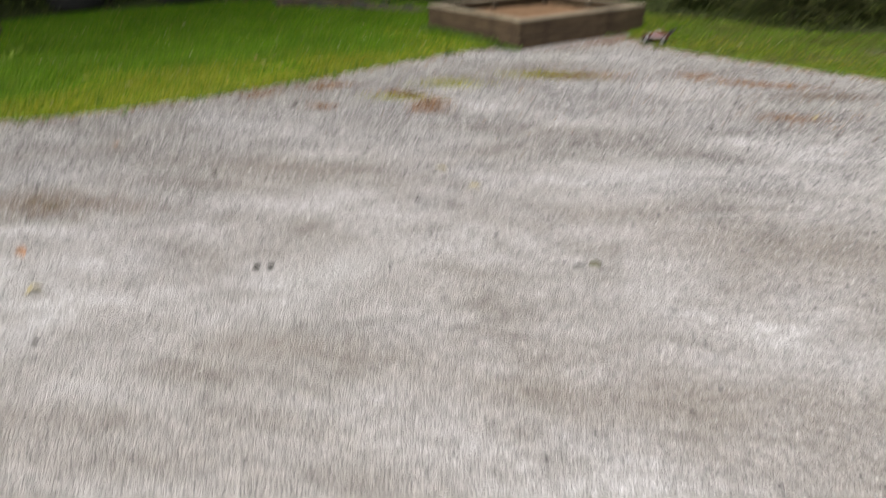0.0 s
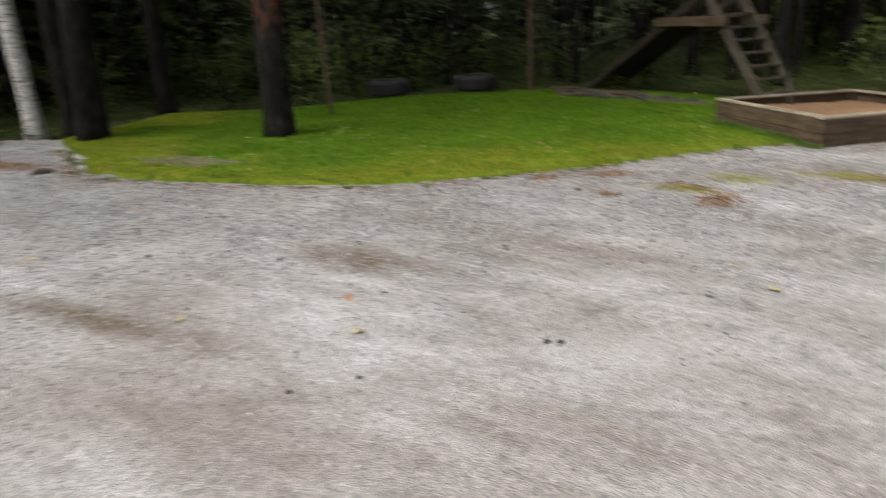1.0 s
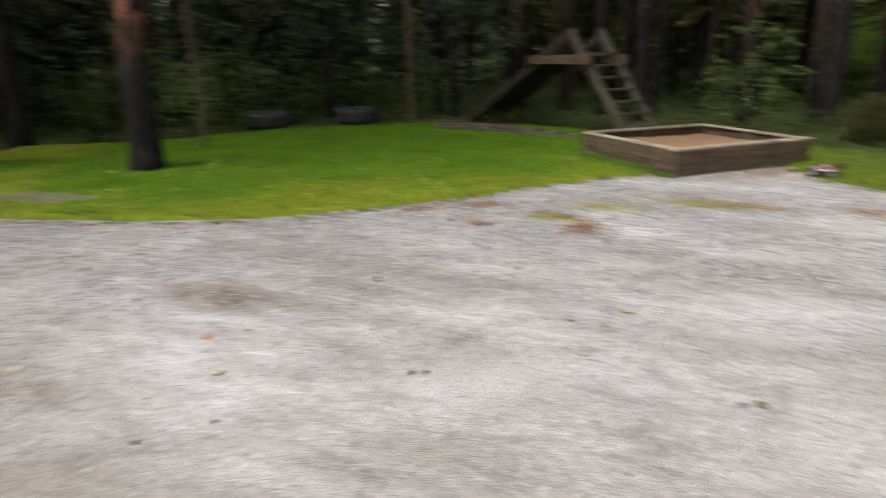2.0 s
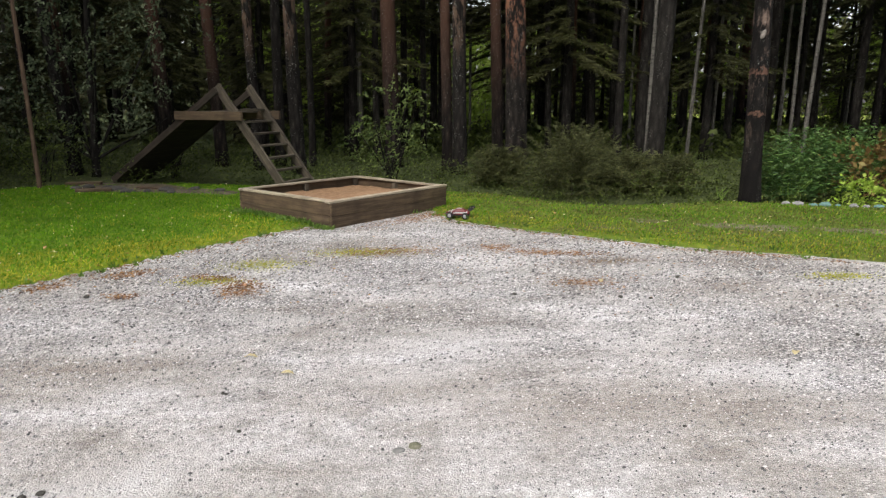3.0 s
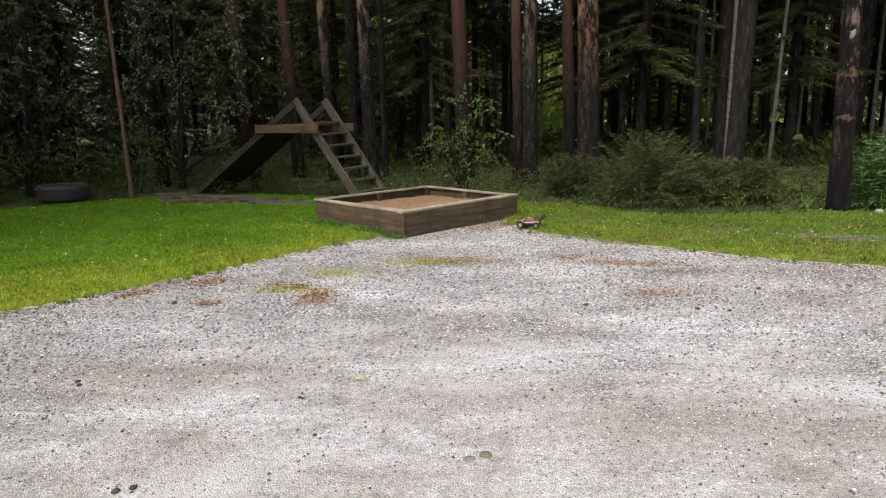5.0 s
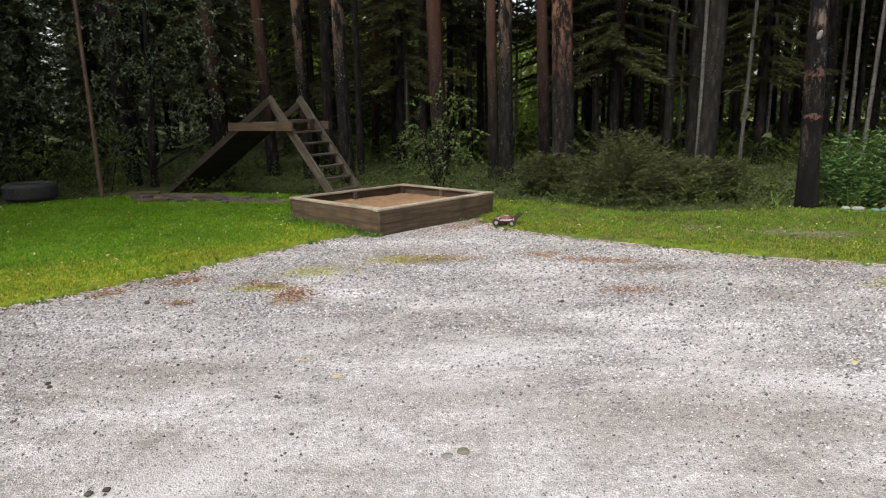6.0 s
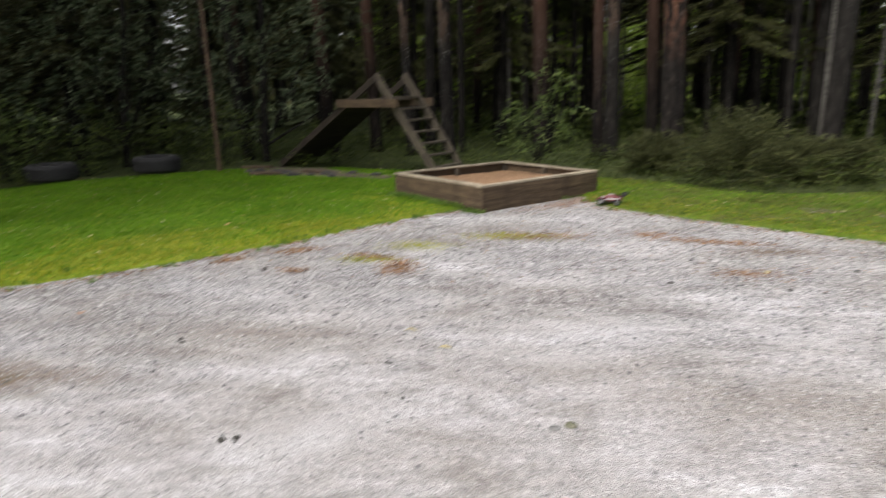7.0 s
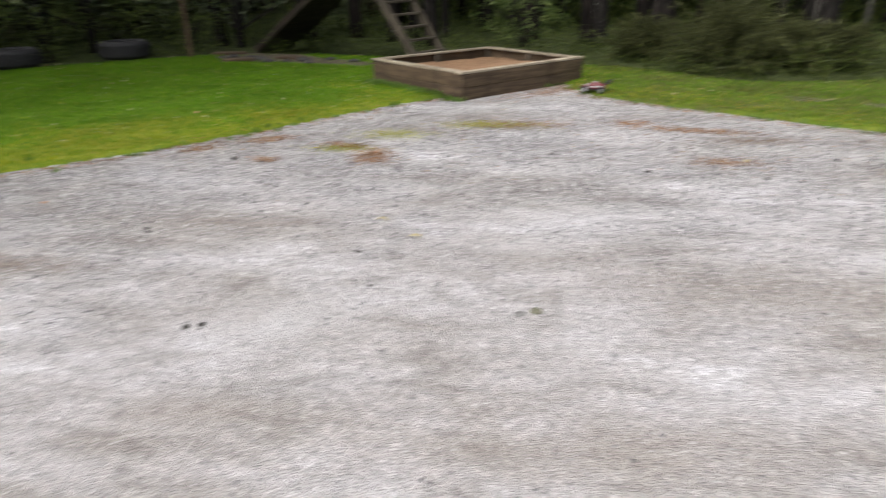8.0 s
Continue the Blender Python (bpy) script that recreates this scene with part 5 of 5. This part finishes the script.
def border_weeds():
    """Fresh light weeds where the lawn meets the woods."""
    global rng
    rng = np.random.default_rng(247)
    line = np.array(LAWN_FAR[1:10])
    quads = []
    for k in range(len(line) - 1):
        for _ in range(int(8 * np.linalg.norm(line[k + 1] - line[k]))):
            x, y = line[k] + (line[k + 1] - line[k]) * rng.random() + rng.normal(0, 0.18, 2)
            m = int(rng.integers(8, 18))
            t = rng.uniform(0, 2 * np.pi, m)
            at = np.column_stack([np.full(m, x), np.full(m, y), rng.uniform(-0.03, 0.12, m)]) + rng.normal(0, 0.05, (m, 3)) * (1, 1, 0.3)
            way = np.column_stack([np.cos(t), np.sin(t), rng.uniform(0.2, 1.6, m)])
            quads.append(leaves(at, way, rng.uniform(0.04, 0.1, m), rng.uniform(0.015, 0.035, m)))
    tagged(part("border_weeds", cards("border_weeds", np.concatenate(quads)), FERN), "light green weeds where the lawn meets the woods", "weeds", kind="stuff")


border_weeds()


def far_woods():
    """The dark wall of more forest all around, far off, with its ragged top."""
    global rng
    rng = np.random.default_rng(250)
    n = 100000
    a = rng.uniform(0, 2 * np.pi, n)
    d = rng.uniform(78, 100, n)
    gap = np.exp(-(((a - radians(30)) / 0.03) ** 2)) + np.exp(-(((a - radians(46)) / 0.03) ** 2))
    a = np.where(rng.random(n) < gap, a + 0.15, a)
    shut = (a > 0.12) & (a < 3.6)
    top = np.where(shut, 20, 13) + 3 * np.sin(a * 23) + 2 * np.sin(a * 61 + 1)
    at = np.column_stack([-np.sin(a) * d, np.cos(a) * d, rng.random(n) * top])
    q = leaves(at, ball(n) + (0, 0, -0.3), rng.uniform(0.7, 1.8, n) * np.where(shut, 1.5, 1), rng.uniform(0.35, 0.8, n) * np.where(shut, 1.5, 1))
    tagged(part("far_woods", cards("far_woods", q), SPRUCE), "distant dark forest edge all around the yard", "forest", kind="stuff")


far_woods()

# young broad-leaved trees that catch the light at the edge of the meadow
for k, (x, y, h) in enumerate([(2.6, 28.5, 1.8), (3.4, 30.0, 2.4), (3.2, 33.0, 4.5), (4.3, 35.5, 5.5), (0.4, 33.0, 6.5), (-0.6, 36.0, 7.5), (-4.3, 31.0, 3.0), (-5.2, 33.0, 6.5), (-3.6, 36.0, 7.0), (-7.4, 34.0, 8.0), (7.6, 37.0, 6.0), (12.5, 38.0, 3.5), (17.5, 36.0, 4.0), (21.5, 34.0, 3.0), (9.5, 35.0, 7.0), (11.0, 39.0, 8.5), (13.8, 36.5, 7.5), (15.5, 39.0, 8.5), (19.5, 37.0, 8.0), (24.0, 35.0, 8.0), (5.8, 39.0, 7.0), (26.5, 31.0, 7.0)]):
    q = leafy([(0, 0, 0.35 * h, 0.24 * h), (0.16 * h, 0.1, 0.6 * h, 0.2 * h), (-0.15 * h, 0, 0.65 * h, 0.2 * h), (0, 0.1, 0.85 * h, 0.16 * h), (0.1 * h, 0, 0.15 * h, 0.16 * h)], int(330 * h), 0.17, 500 + k, 0.1)
    bush("young_birch", x, y, q, LIME, "light green young birch at the edge of the meadow", 5, 0.9 * h, BIRCH_SHADED, "tree", "young birches at the meadow")

# ---- flower bed ----
def stalks(places, h, seed):
    """Upright leafy stalks with long narrow drooping leaves."""
    global rng
    rng = np.random.default_rng(seed)
    quads = []
    for x, y in places:
        tall, m = h * rng.uniform(0.65, 1.1), 24
        lean = rng.normal(0, 0.12, 2)
        t = rng.uniform(0.1, 1.0, m)
        a = rng.uniform(0, 2 * np.pi, m)
        at = np.column_stack([x + lean[0] * t * tall, y + lean[1] * t * tall, t * tall])
        way = np.column_stack([np.cos(a), np.sin(a), rng.uniform(-0.35, 0.7, m)])
        quads.append(leaves(at, way, rng.uniform(0.08, 0.17, m) * (1.15 - 0.5 * t), rng.uniform(0.02, 0.034, m), 0.1))
    return np.concatenate(quads)


def clump(x, y, a, b, n, h, seed, label):
    r = np.random.default_rng(seed)
    q = stalks(r.uniform(-1, 1, (n, 2)) * (a, b), h, seed + 1)
    bush("perennial_clump", x, y, q, PERENNIAL, label, 14, h * 0.85, WEED, "plant", "flower bed perennials")


clump(6.3, 10.55, 0.6, 0.4, 130, 1.05, 260, "tall lush green perennials in the flower bed")
clump(7.3, 10.75, 0.6, 0.4, 115, 1.1, 262, "tall green perennials behind a rusty shrub")
clump(8.5, 10.2, 0.6, 0.4, 100, 0.95, 264, "green perennials at the end of the flower bed")
clump(6.0, 10.2, 0.35, 0.15, 26, 0.55, 266, "lower light green perennials beside the pine")
bush("rusty_shrub", 7.25, 10.1, leafy([(0, 0, 0.45, 0.38), (0.4, 0.1, 0.5, 0.35)], 700, 0.12, 262), RUSTY, "brownish rusty-leaved shrub in the flower bed", 8, 0.6)
bush("lime_plant", 6.75, 9.75, leafy([(0, 0, 0.16, 0.2), (0.25, 0, 0.15, 0.18)], 700, 0.07, 263), LIME, "low yellow-green leafy plant behind the border stones", 6, 0.25, WEED, "plant")
bush("lime_plant", 5.0, 10.45, leafy([(0, 0, 0.2, 0.3), (-0.6, 0.2, 0.2, 0.3), (-1.1, 0.3, 0.2, 0.3)], 900, 0.05, 264), FERN, "low light green weeds beside the pine", 6, 0.25, WEED, "plant")
for k in range(10):
    f = k / 9
    x, y = 5.7 + 1.5 * f, 9.78 - 0.55 * f + 0.03 * math.sin(k * 2.1)
    s = 0.052 + 0.016 * math.sin(k * 2.7)
    mat = STONE_TEAL if k in (2, 3, 4, 7) else STONE_PALE
    ob = part("border_stone", stone_mesh("border_stone", (s * (1.3 + 0.3 * math.sin(k)), s, s), k + 1, 0.75), mat, at=pose(x, y, 0.04, 0, 0, -18 + 14 * math.sin(k * 3)))
    tagged(ob, "pale teal painted stone edging the flower bed" if mat == STONE_TEAL else "grey stone edging the flower bed", "stone", "flower bed border stones")


# ---- the toy car ----
def loft(name, sections, mat, parent, label=""):
    """A closed shell through rings of (x, [(y, z), ...]) that all have as many corners."""
    bm = bmesh.new()
    rings = [[bm.verts.new((x, y, z)) for y, z in ring] for x, ring in sections]
    for p, q in zip(rings, rings[1:]):
        for k in range(len(p)):
            k2 = (k + 1) % len(p)
            bm.faces.new((p[k], p[k2], q[k2], q[k]))
    bm.faces.new(rings[0][::-1])
    bm.faces.new(rings[-1])
    bmesh.ops.recalc_face_normals(bm, faces=bm.faces)
    return part(name, bm, mat, parent, label)


def toy_car():
    car = empty("toy_car", pose(0.66, 8.82, 0.022, 0, -2, 168), "small red and white radio controlled truggy on the grass", "toy car")

    def shell(w, wt, z0, z1, z2):
        return [(-w, z0), (-w, z1), (-wt, z2), (wt, z2), (w, z1), (w, z0)]

    body = loft("body", [(0.165, shell(0.03, 0.022, 0.055, 0.062, 0.068)), (0.13, shell(0.045, 0.035, 0.05, 0.072, 0.082)), (0.06, shell(0.052, 0.042, 0.05, 0.085, 0.098)), (0.025, shell(0.055, 0.036, 0.05, 0.09, 0.125)),
                       (-0.045, shell(0.058, 0.036, 0.05, 0.092, 0.128)), (-0.09, shell(0.056, 0.042, 0.055, 0.092, 0.112)), (-0.15, shell(0.05, 0.036, 0.066, 0.09, 0.106))], RED_PAINT, car)
    loft("windscreen", [(0.056, shell(0.038, 0.03, 0.094, 0.098, 0.1025)), (0.03, shell(0.036, 0.029, 0.117, 0.12, 0.1245))], BLACK_PLASTIC, body, "dark tinted windscreen")
    for s in (-1, 1):
        bm = bmesh.new()
        bmesh.ops.create_cube(bm, size=1.0, matrix=pose(-0.02, s * 0.0585, 0.074, 0, 4, 0) @ Matrix.Diagonal((0.17, 0.004, 0.018, 1)))
        bmesh.ops.bevel(bm, geom=bm.edges[:], offset=0.0015, segments=1, affect="EDGES")
        part("side_stripe", bm, WHITE_PAINT, body, "white side stripe")
        bm = bmesh.new()
        bmesh.ops.create_cube(bm, size=1.0, matrix=pose(-0.01, s * 0.028, 0.128, 0, 0, s * 3) @ Matrix.Diagonal((0.07, 0.009, 0.004, 1)))
        part("roof_stripe", bm, WHITE_PAINT, body, "white roof stripe")
        bm = bmesh.new()
        bmesh.ops.create_cube(bm, size=1.0, matrix=pose(0.1, s * 0.028, 0.0895, 0, 12, s * -6) @ Matrix.Diagonal((0.07, 0.01, 0.004, 1)))
        part("bonnet_stripe", bm, WHITE_PAINT, body, "white bonnet stripe")
    loft("chassis", [(0.15, shell(0.03, 0.03, 0.036, 0.046, 0.05)), (0.08, shell(0.042, 0.042, 0.03, 0.046, 0.052)), (-0.08, shell(0.045, 0.045, 0.03, 0.046, 0.052)), (-0.15, shell(0.032, 0.032, 0.036, 0.05, 0.062))], BLACK_PLASTIC, car)
    bm = bmesh.new()
    bmesh.ops.create_cube(bm, size=1.0, matrix=pose(0.172, 0, 0.046) @ Matrix.Diagonal((0.02, 0.09, 0.016, 1)))
    bmesh.ops.bevel(bm, geom=bm.edges[:], offset=0.005, segments=2, affect="EDGES")
    part("bumper", bm, BLACK_PLASTIC, car)
    wing = loft("wing", [(-0.145, [(-0.085, 0.128), (-0.085, 0.131), (0.085, 0.131), (0.085, 0.128)]), (-0.175, [(-0.085, 0.134), (-0.085, 0.138), (0.085, 0.138), (0.085, 0.134)]), (-0.195, [(-0.085, 0.148), (-0.085, 0.152), (0.085, 0.152), (0.085, 0.148)])], BLACK_PLASTIC, car, "black rear wing")
    for s in (-1, 1):
        bm = bmesh.new()
        bmesh.ops.create_cube(bm, size=1.0, matrix=pose(-0.17, s * 0.086, 0.137, 0, 20) @ Matrix.Diagonal((0.07, 0.004, 0.036, 1)))
        part("end_plate", bm, BLACK_PLASTIC, wing)
        bm = bmesh.new()
        bmesh.ops.create_cube(bm, size=1.0, matrix=pose(-0.155, s * 0.03, 0.112, 0, -25) @ Matrix.Diagonal((0.01, 0.006, 0.05, 1)))
        part("wing_post", bm, BLACK_PLASTIC, wing)
    for fx in (0.105, -0.1):
        for s in (-1, 1):
            bm = bmesh.new()
            bmesh.ops.create_cube(bm, size=1.0, matrix=pose(fx, s * 0.062, 0.043) @ Matrix.Diagonal((0.035, 0.06, 0.007, 1)))
            part("suspension_arm", bm, RED_PAINT, car, "red suspension arm")
            bm = bmesh.new()
            bmesh.ops.create_cone(bm, cap_ends=True, segments=8, radius1=0.007, radius2=0.007, depth=0.06, matrix=pose(fx - 0.015, s * 0.06, 0.07, s * 28))
            part("damper", bm, CHROME, car)
            wheel = new("wheel")
            wheel.parent, wheel.matrix_basis = car, pose(fx, s * 0.103, 0.042, 90, 0, 0)
            r, w = 0.043, 0.044
            prof = [(0.024, -w / 2), (0.036, -w / 2), (0.041, -w / 2 + 0.005), (r, -w / 4), (r, w / 4), (0.041, w / 2 - 0.005), (0.036, w / 2), (0.024, w / 2)]
            bm = bmesh.new()
            rings = [[bm.verts.new((q * (1 + (0.035 if k % 2 and 0 < j < 7 else 0)) * math.cos(k * math.pi / 14), q * (1 + (0.035 if k % 2 and 0 < j < 7 else 0)) * math.sin(k * math.pi / 14), z)) for j, (q, z) in enumerate(prof)] for k in range(28)]
            for k in range(28):
                p, q = rings[k], rings[(k + 1) % 28]
                for j in range(8):
                    bm.faces.new((p[j], q[j], q[(j + 1) % 8], p[(j + 1) % 8]))
            part("tyre", bm, RUBBER, wheel, "black knobbly rubber tyre")
            bm = bmesh.new()
            bmesh.ops.create_cone(bm, cap_ends=True, segments=20, radius1=0.025, radius2=0.025, depth=0.03)
            bmesh.ops.create_cone(bm, cap_ends=True, segments=6, radius1=0.006, radius2=0.004, depth=0.044)
            for k in range(5):
                bmesh.ops.create_cube(bm, size=1.0, matrix=pose(0, 0, 0, 0, 0, 72 * k) @ pose(0.013, 0, 0) @ Matrix.Diagonal((0.02, 0.006, 0.038, 1)))
            part("rim", bm, CHROME, wheel, "silver wheel rim")


toy_car()


# ---- fallen leaves, stones, litter ----
def leaf_mesh(ln, wd, seed):
    """A curled leaf with a midrib fold."""
    r = random.Random(seed)
    n = 7
    verts, faces = [], []
    for i in range(n + 1):
        t = i / n
        w = wd * math.sin(math.pi * min(1, t * 0.96 + 0.03)) ** 0.7 * (1 - 0.25 * t)
        x, lift = (t - 0.5) * ln, 0.012 * math.sin(3.1 * t) + 0.01 * t * r.uniform(-1, 1)
        for s, up in ((-1, 0.25), (0, 0.0), (1, 0.25)):
            verts.append((x, s * w / 2, 0.006 + lift + up * w * 0.5))
    for i in range(n):
        for k in range(2):
            a = i * 3 + k
            faces.append((a, a + 3, a + 4, a + 1))
    me = bpy.data.meshes.new("fallen_leaf")
    me.from_pydata(verts, [], faces)
    return smooth(me)


def ground_z(x, y):
    p = np.array([[x, y]])
    return float(lawn_height(p)[0] + 0.012) if inside(p, LAWN)[0] else float(yard_height(p)[0])


ON_YARD = [(-0.71, 3.68, 0), (1.67, 5.61, 0), (-2.78, 2.41, 1), (-2.44, 2.1, 0), (-3.41, 4.03, 1), (-3.38, 1.7, 0), (-4.52, 3.62, 0), (-0.98, 3.95, 0), (-5.21, 1.81, 0), (-5.72, 2.98, 1), (2.41, 3.86, 0), (-1.41, 5.6, 1), (-7.9, 3.3, 0)]
ON_LAWN = [(-3.78, 7.03, 1), (-3.58, 6.8, 0), (-7.55, 5.79, 0), (-8.1, 5.01, 0), (-6.0, 9.18, 0), (-5.0, 6.3, 0), (-4.4, 5.6, 0), (-6.6, 5.0, 0), (3.3, 8.3, 0), (2.0, 9.0, 1), (4.4, 7.6, 0), (-5.9, 4.4, 0), (1.6, 8.6, 0)]
for k, (x, y, kind) in enumerate(ON_YARD + ON_LAWN):
    s = 0.075 if k < len(ON_YARD) else 0.06
    where = "gravel" if k < len(ON_YARD) else "lawn"
    ob = part("fallen_leaf", leaf_mesh(s * (1 + 0.2 * math.sin(k)), s * 0.65, k), ORANGE_LEAF if kind else YELLOW_LEAF, at=pose(x, y, ground_z(x, y), 6 * math.sin(k * 3), 5 * math.cos(k * 5), 77 * k))
    tagged(ob, ("dry orange leaf lying on the " if kind else "pale yellow leaf lying on the ") + where, "leaf", "fallen leaves")

PEBBLES = [(-1.55, 2.49, 0.017), (-1.49, 2.52, 0.016), (1.69, 5.11, 0.03), (0.85, 5.24, 0.03), (-2.57, 5.29, 0.035), (-4.5, 2.26, 0.03), (-3.62, 2.67, 0.022), (-2.41, 3.64, 0.025), (-2.31, 1.49, 0.022), (-2.13, 1.75, 0.02), (-3.79, 0.74, 0.02),
           (-1.01, 3.43, 0.018), (-0.82, 3.0, 0.017), (-2.37, 3.59, 0.024), (1.92, 5.07, 0.025), (2.4, 5.72, 0.03), (-1.75, 3.91, 0.018), (1.33, 2.96, 0.015), (3.03, 4.18, 0.024), (-0.99, 3.42, 0.015)]
for k, (x, y, s) in enumerate(PEBBLES):
    s *= 1.0 if k < 2 else 0.62
    ob = part("pebble", stone_mesh("pebble", (s * 1.15, s, s * 0.9), k + 20, 0.75), STONE_DARK, at=pose(x, y, ground_z(x, y) + s * 0.4, 0, 0, 61 * k))
    tagged(ob, "dark rounded pebble lying on pale gravel", "pebble", "dark pebbles")
for k, (x, y, s, mat, label, flat) in enumerate([(0.015, 2.82, 0.024, soil_material("mossy_stone", (0.1, 0.1, 0.07), (0.17, 0.17, 0.12), (0.25, 0.25, 0.19), 30), "mossy grey-green stone on the gravel", 0.7),
                                                 (-0.06, 2.79, 0.022, STONE_PALE, "flat grey stone on the gravel", 0.4),
                                                 (-7.29, 3.6, 0.13, STONE_PALE, "flat pale stone at the lawn edge", 0.16),
                                                 (-8.18, 3.38, 0.085, STONE_DARK, "dark wet stone at the lawn edge", 0.5),
                                                 (-10.9, 4.05, 0.09, STONE_PALE, "grey stone where the gravel ends", 0.6)]):
    ob = part("stone", stone_mesh("stone", (s * 1.3, s, s), k + 70, flat), mat, at=pose(x, y, s * flat * 0.4, 0, 0, 20 * k))
    tagged(ob, label, "stone")


def litter():
    """Pine needles, bark bits and small leaves, heaped in the stained patches and along the edges."""
    global rng
    rng = np.random.default_rng(300)
    spots = []
    for x, y, a, b, turn in NEEDLES:
        n = int(1500 * a)
        q = rng.normal(0, 0.8, (n, 2)) * (a, b * 1.2)
        c, s = math.cos(radians(turn)), math.sin(radians(turn))
        spots.append(np.column_stack([x + q[:, 0] * c - q[:, 1] * s, y + q[:, 0] * s + q[:, 1] * c]))
    spots.append(np.column_stack([rng.uniform(-3.5, 4.5, 1500), rng.normal(6.6, 0.9, 1500)]))
    line = np.array(LAWN_EDGE[1:])
    for k in range(len(line) - 4):
        n = int(260 * np.linalg.norm(line[k + 1] - line[k]))
        t = rng.random((n, 1))
        spots.append(line[k] + (line[k + 1] - line[k]) * t + rng.normal(0, 0.07, (n, 2)) - (0.0, 0.06))
    p = np.concatenate(spots)
    p = p[~in_sandbox(p, 0.03)]
    n = len(p)
    z = np.where(inside(p, LAWN), lawn_height(p), yard_height(p)) + 0.004 + rng.random(n) * 0.008
    way = np.column_stack([rng.normal(size=(n, 2)), rng.normal(0, 0.15, n)])
    q = leaves(np.column_stack([p, z]), way, rng.uniform(0.015, 0.045, n), rng.uniform(0.004, 0.014, n), 0.05)
    mat = leaf_material("brown_litter", (0.12, 0.06, 0.03), (0.29, 0.15, 0.07), (0.5, 0.3, 0.14), 0.8, 0.05)
    tagged(part("needle_litter", cards("needle_litter", q), mat), "orange-brown pine needles and leaf bits on the gravel", "litter", kind="stuff")


litter()


def sprigs():
    """Weeds and longer tufts along the lawn's edge and round the sandbox."""
    global rng
    rng = np.random.default_rng(310)
    line = np.array(LAWN_EDGE[1:])
    pts = []
    for k in range(len(line) - 4):
        n = int(13 * np.linalg.norm(line[k + 1] - line[k]))
        pts.append(line[k] + (line[k + 1] - line[k]) * rng.random((n, 1)) + rng.normal(0, 0.06, (n, 2)))
    c, s = math.cos(SANDBOX_TURN), math.sin(SANDBOX_TURN)
    side = np.column_stack([np.full(170, -1.105 - 0.05), rng.uniform(-0.97, 0.97, 170)]) + rng.normal(0, 0.05, (170, 2)) * (1, 0.4)
    side[:, 0] = np.minimum(side[:, 0], -1.125)
    pts.append(SB + side @ np.array([[c, s], [-s, c]]))
    p = np.concatenate(pts)
    p = p[~in_sandbox(p, 0.0)]
    quads = []
    for x, y in p:
        m = int(rng.integers(4, 10))
        t = rng.uniform(0, 2 * np.pi, m)
        at = np.column_stack([np.full(m, x), np.full(m, y), np.full(m, ground_z(x, y) - 0.005)]) + rng.normal(0, 0.012, (m, 3)) * (1, 1, 0)
        way = np.column_stack([np.cos(t) * 0.7, np.sin(t) * 0.7, rng.uniform(0.5, 1.5, m)])
        quads.append(leaves(at, way, rng.uniform(0.03, 0.085, m), rng.uniform(0.008, 0.02, m), 0.08))
    tagged(part("weeds", cards("weeds", np.concatenate(quads)), WEED), "small green weeds along the lawn edge and sandbox", "weeds", kind="stuff")


sprigs()


def moss():
    """Thin yellow-green moss and grass coming up between the stones."""
    global rng
    rng = np.random.default_rng(315)
    p = np.concatenate([np.array([x, y]) + rng.normal(0, 0.55, (int(2600 * a), 2)) * (a, b) for x, y, a, b, turn in MOSS])
    n = len(p)
    at = np.column_stack([p, yard_height(p)])
    way = np.column_stack([rng.normal(size=(n, 2)), rng.uniform(0.2, 1.0, n)])
    q = leaves(at, way, rng.uniform(0.012, 0.03, n), rng.uniform(0.004, 0.009, n), 0.05)
    tagged(part("moss", cards("moss", q), GRASS_DRY), "thin yellow-green moss between the gravel stones", "moss", kind="stuff")


moss()


def flecks():
    """Tiny pale leaf bits and clover heads strewn over the lawn."""
    global rng
    rng = np.random.default_rng(318)
    p = scatter(LAWN, 2600, 319)
    p = p[inside(p, VISIBLE_LAWN) & ~in_sandbox(p)]
    n = len(p)
    at = np.column_stack([p, lawn_height(p) + 0.025])
    q = leaves(at, ball(n) * (1, 1, 0.4), rng.uniform(0.018, 0.045, n), rng.uniform(0.012, 0.025, n), 0.15)
    mat = leaf_material("pale_leaf_bits", (0.3, 0.2, 0.08), (0.5, 0.45, 0.2), (0.62, 0.6, 0.4), 0.6, 0.2)
    tagged(part("leaf_bits", cards("leaf_bits", q), mat), "tiny pale yellow leaf bits strewn over the lawn", "litter", kind="stuff")


flecks()
seedling = empty("seedling", pose(-6.34, 6.17, 0.02), "tiny pale green seedling standing in the lawn", "plant")
part("stem", limb_mesh([((0, 0, -0.02), (0.03, 0.01, 0.13))], 0.006), WEED, seedling)
part("leaf", cards("leaf", leafy([(0.03, 0, 0.15, 0.035), (-0.01, 0.01, 0.07, 0.03)], 26, 0.06, 320)), LIME, seedling)
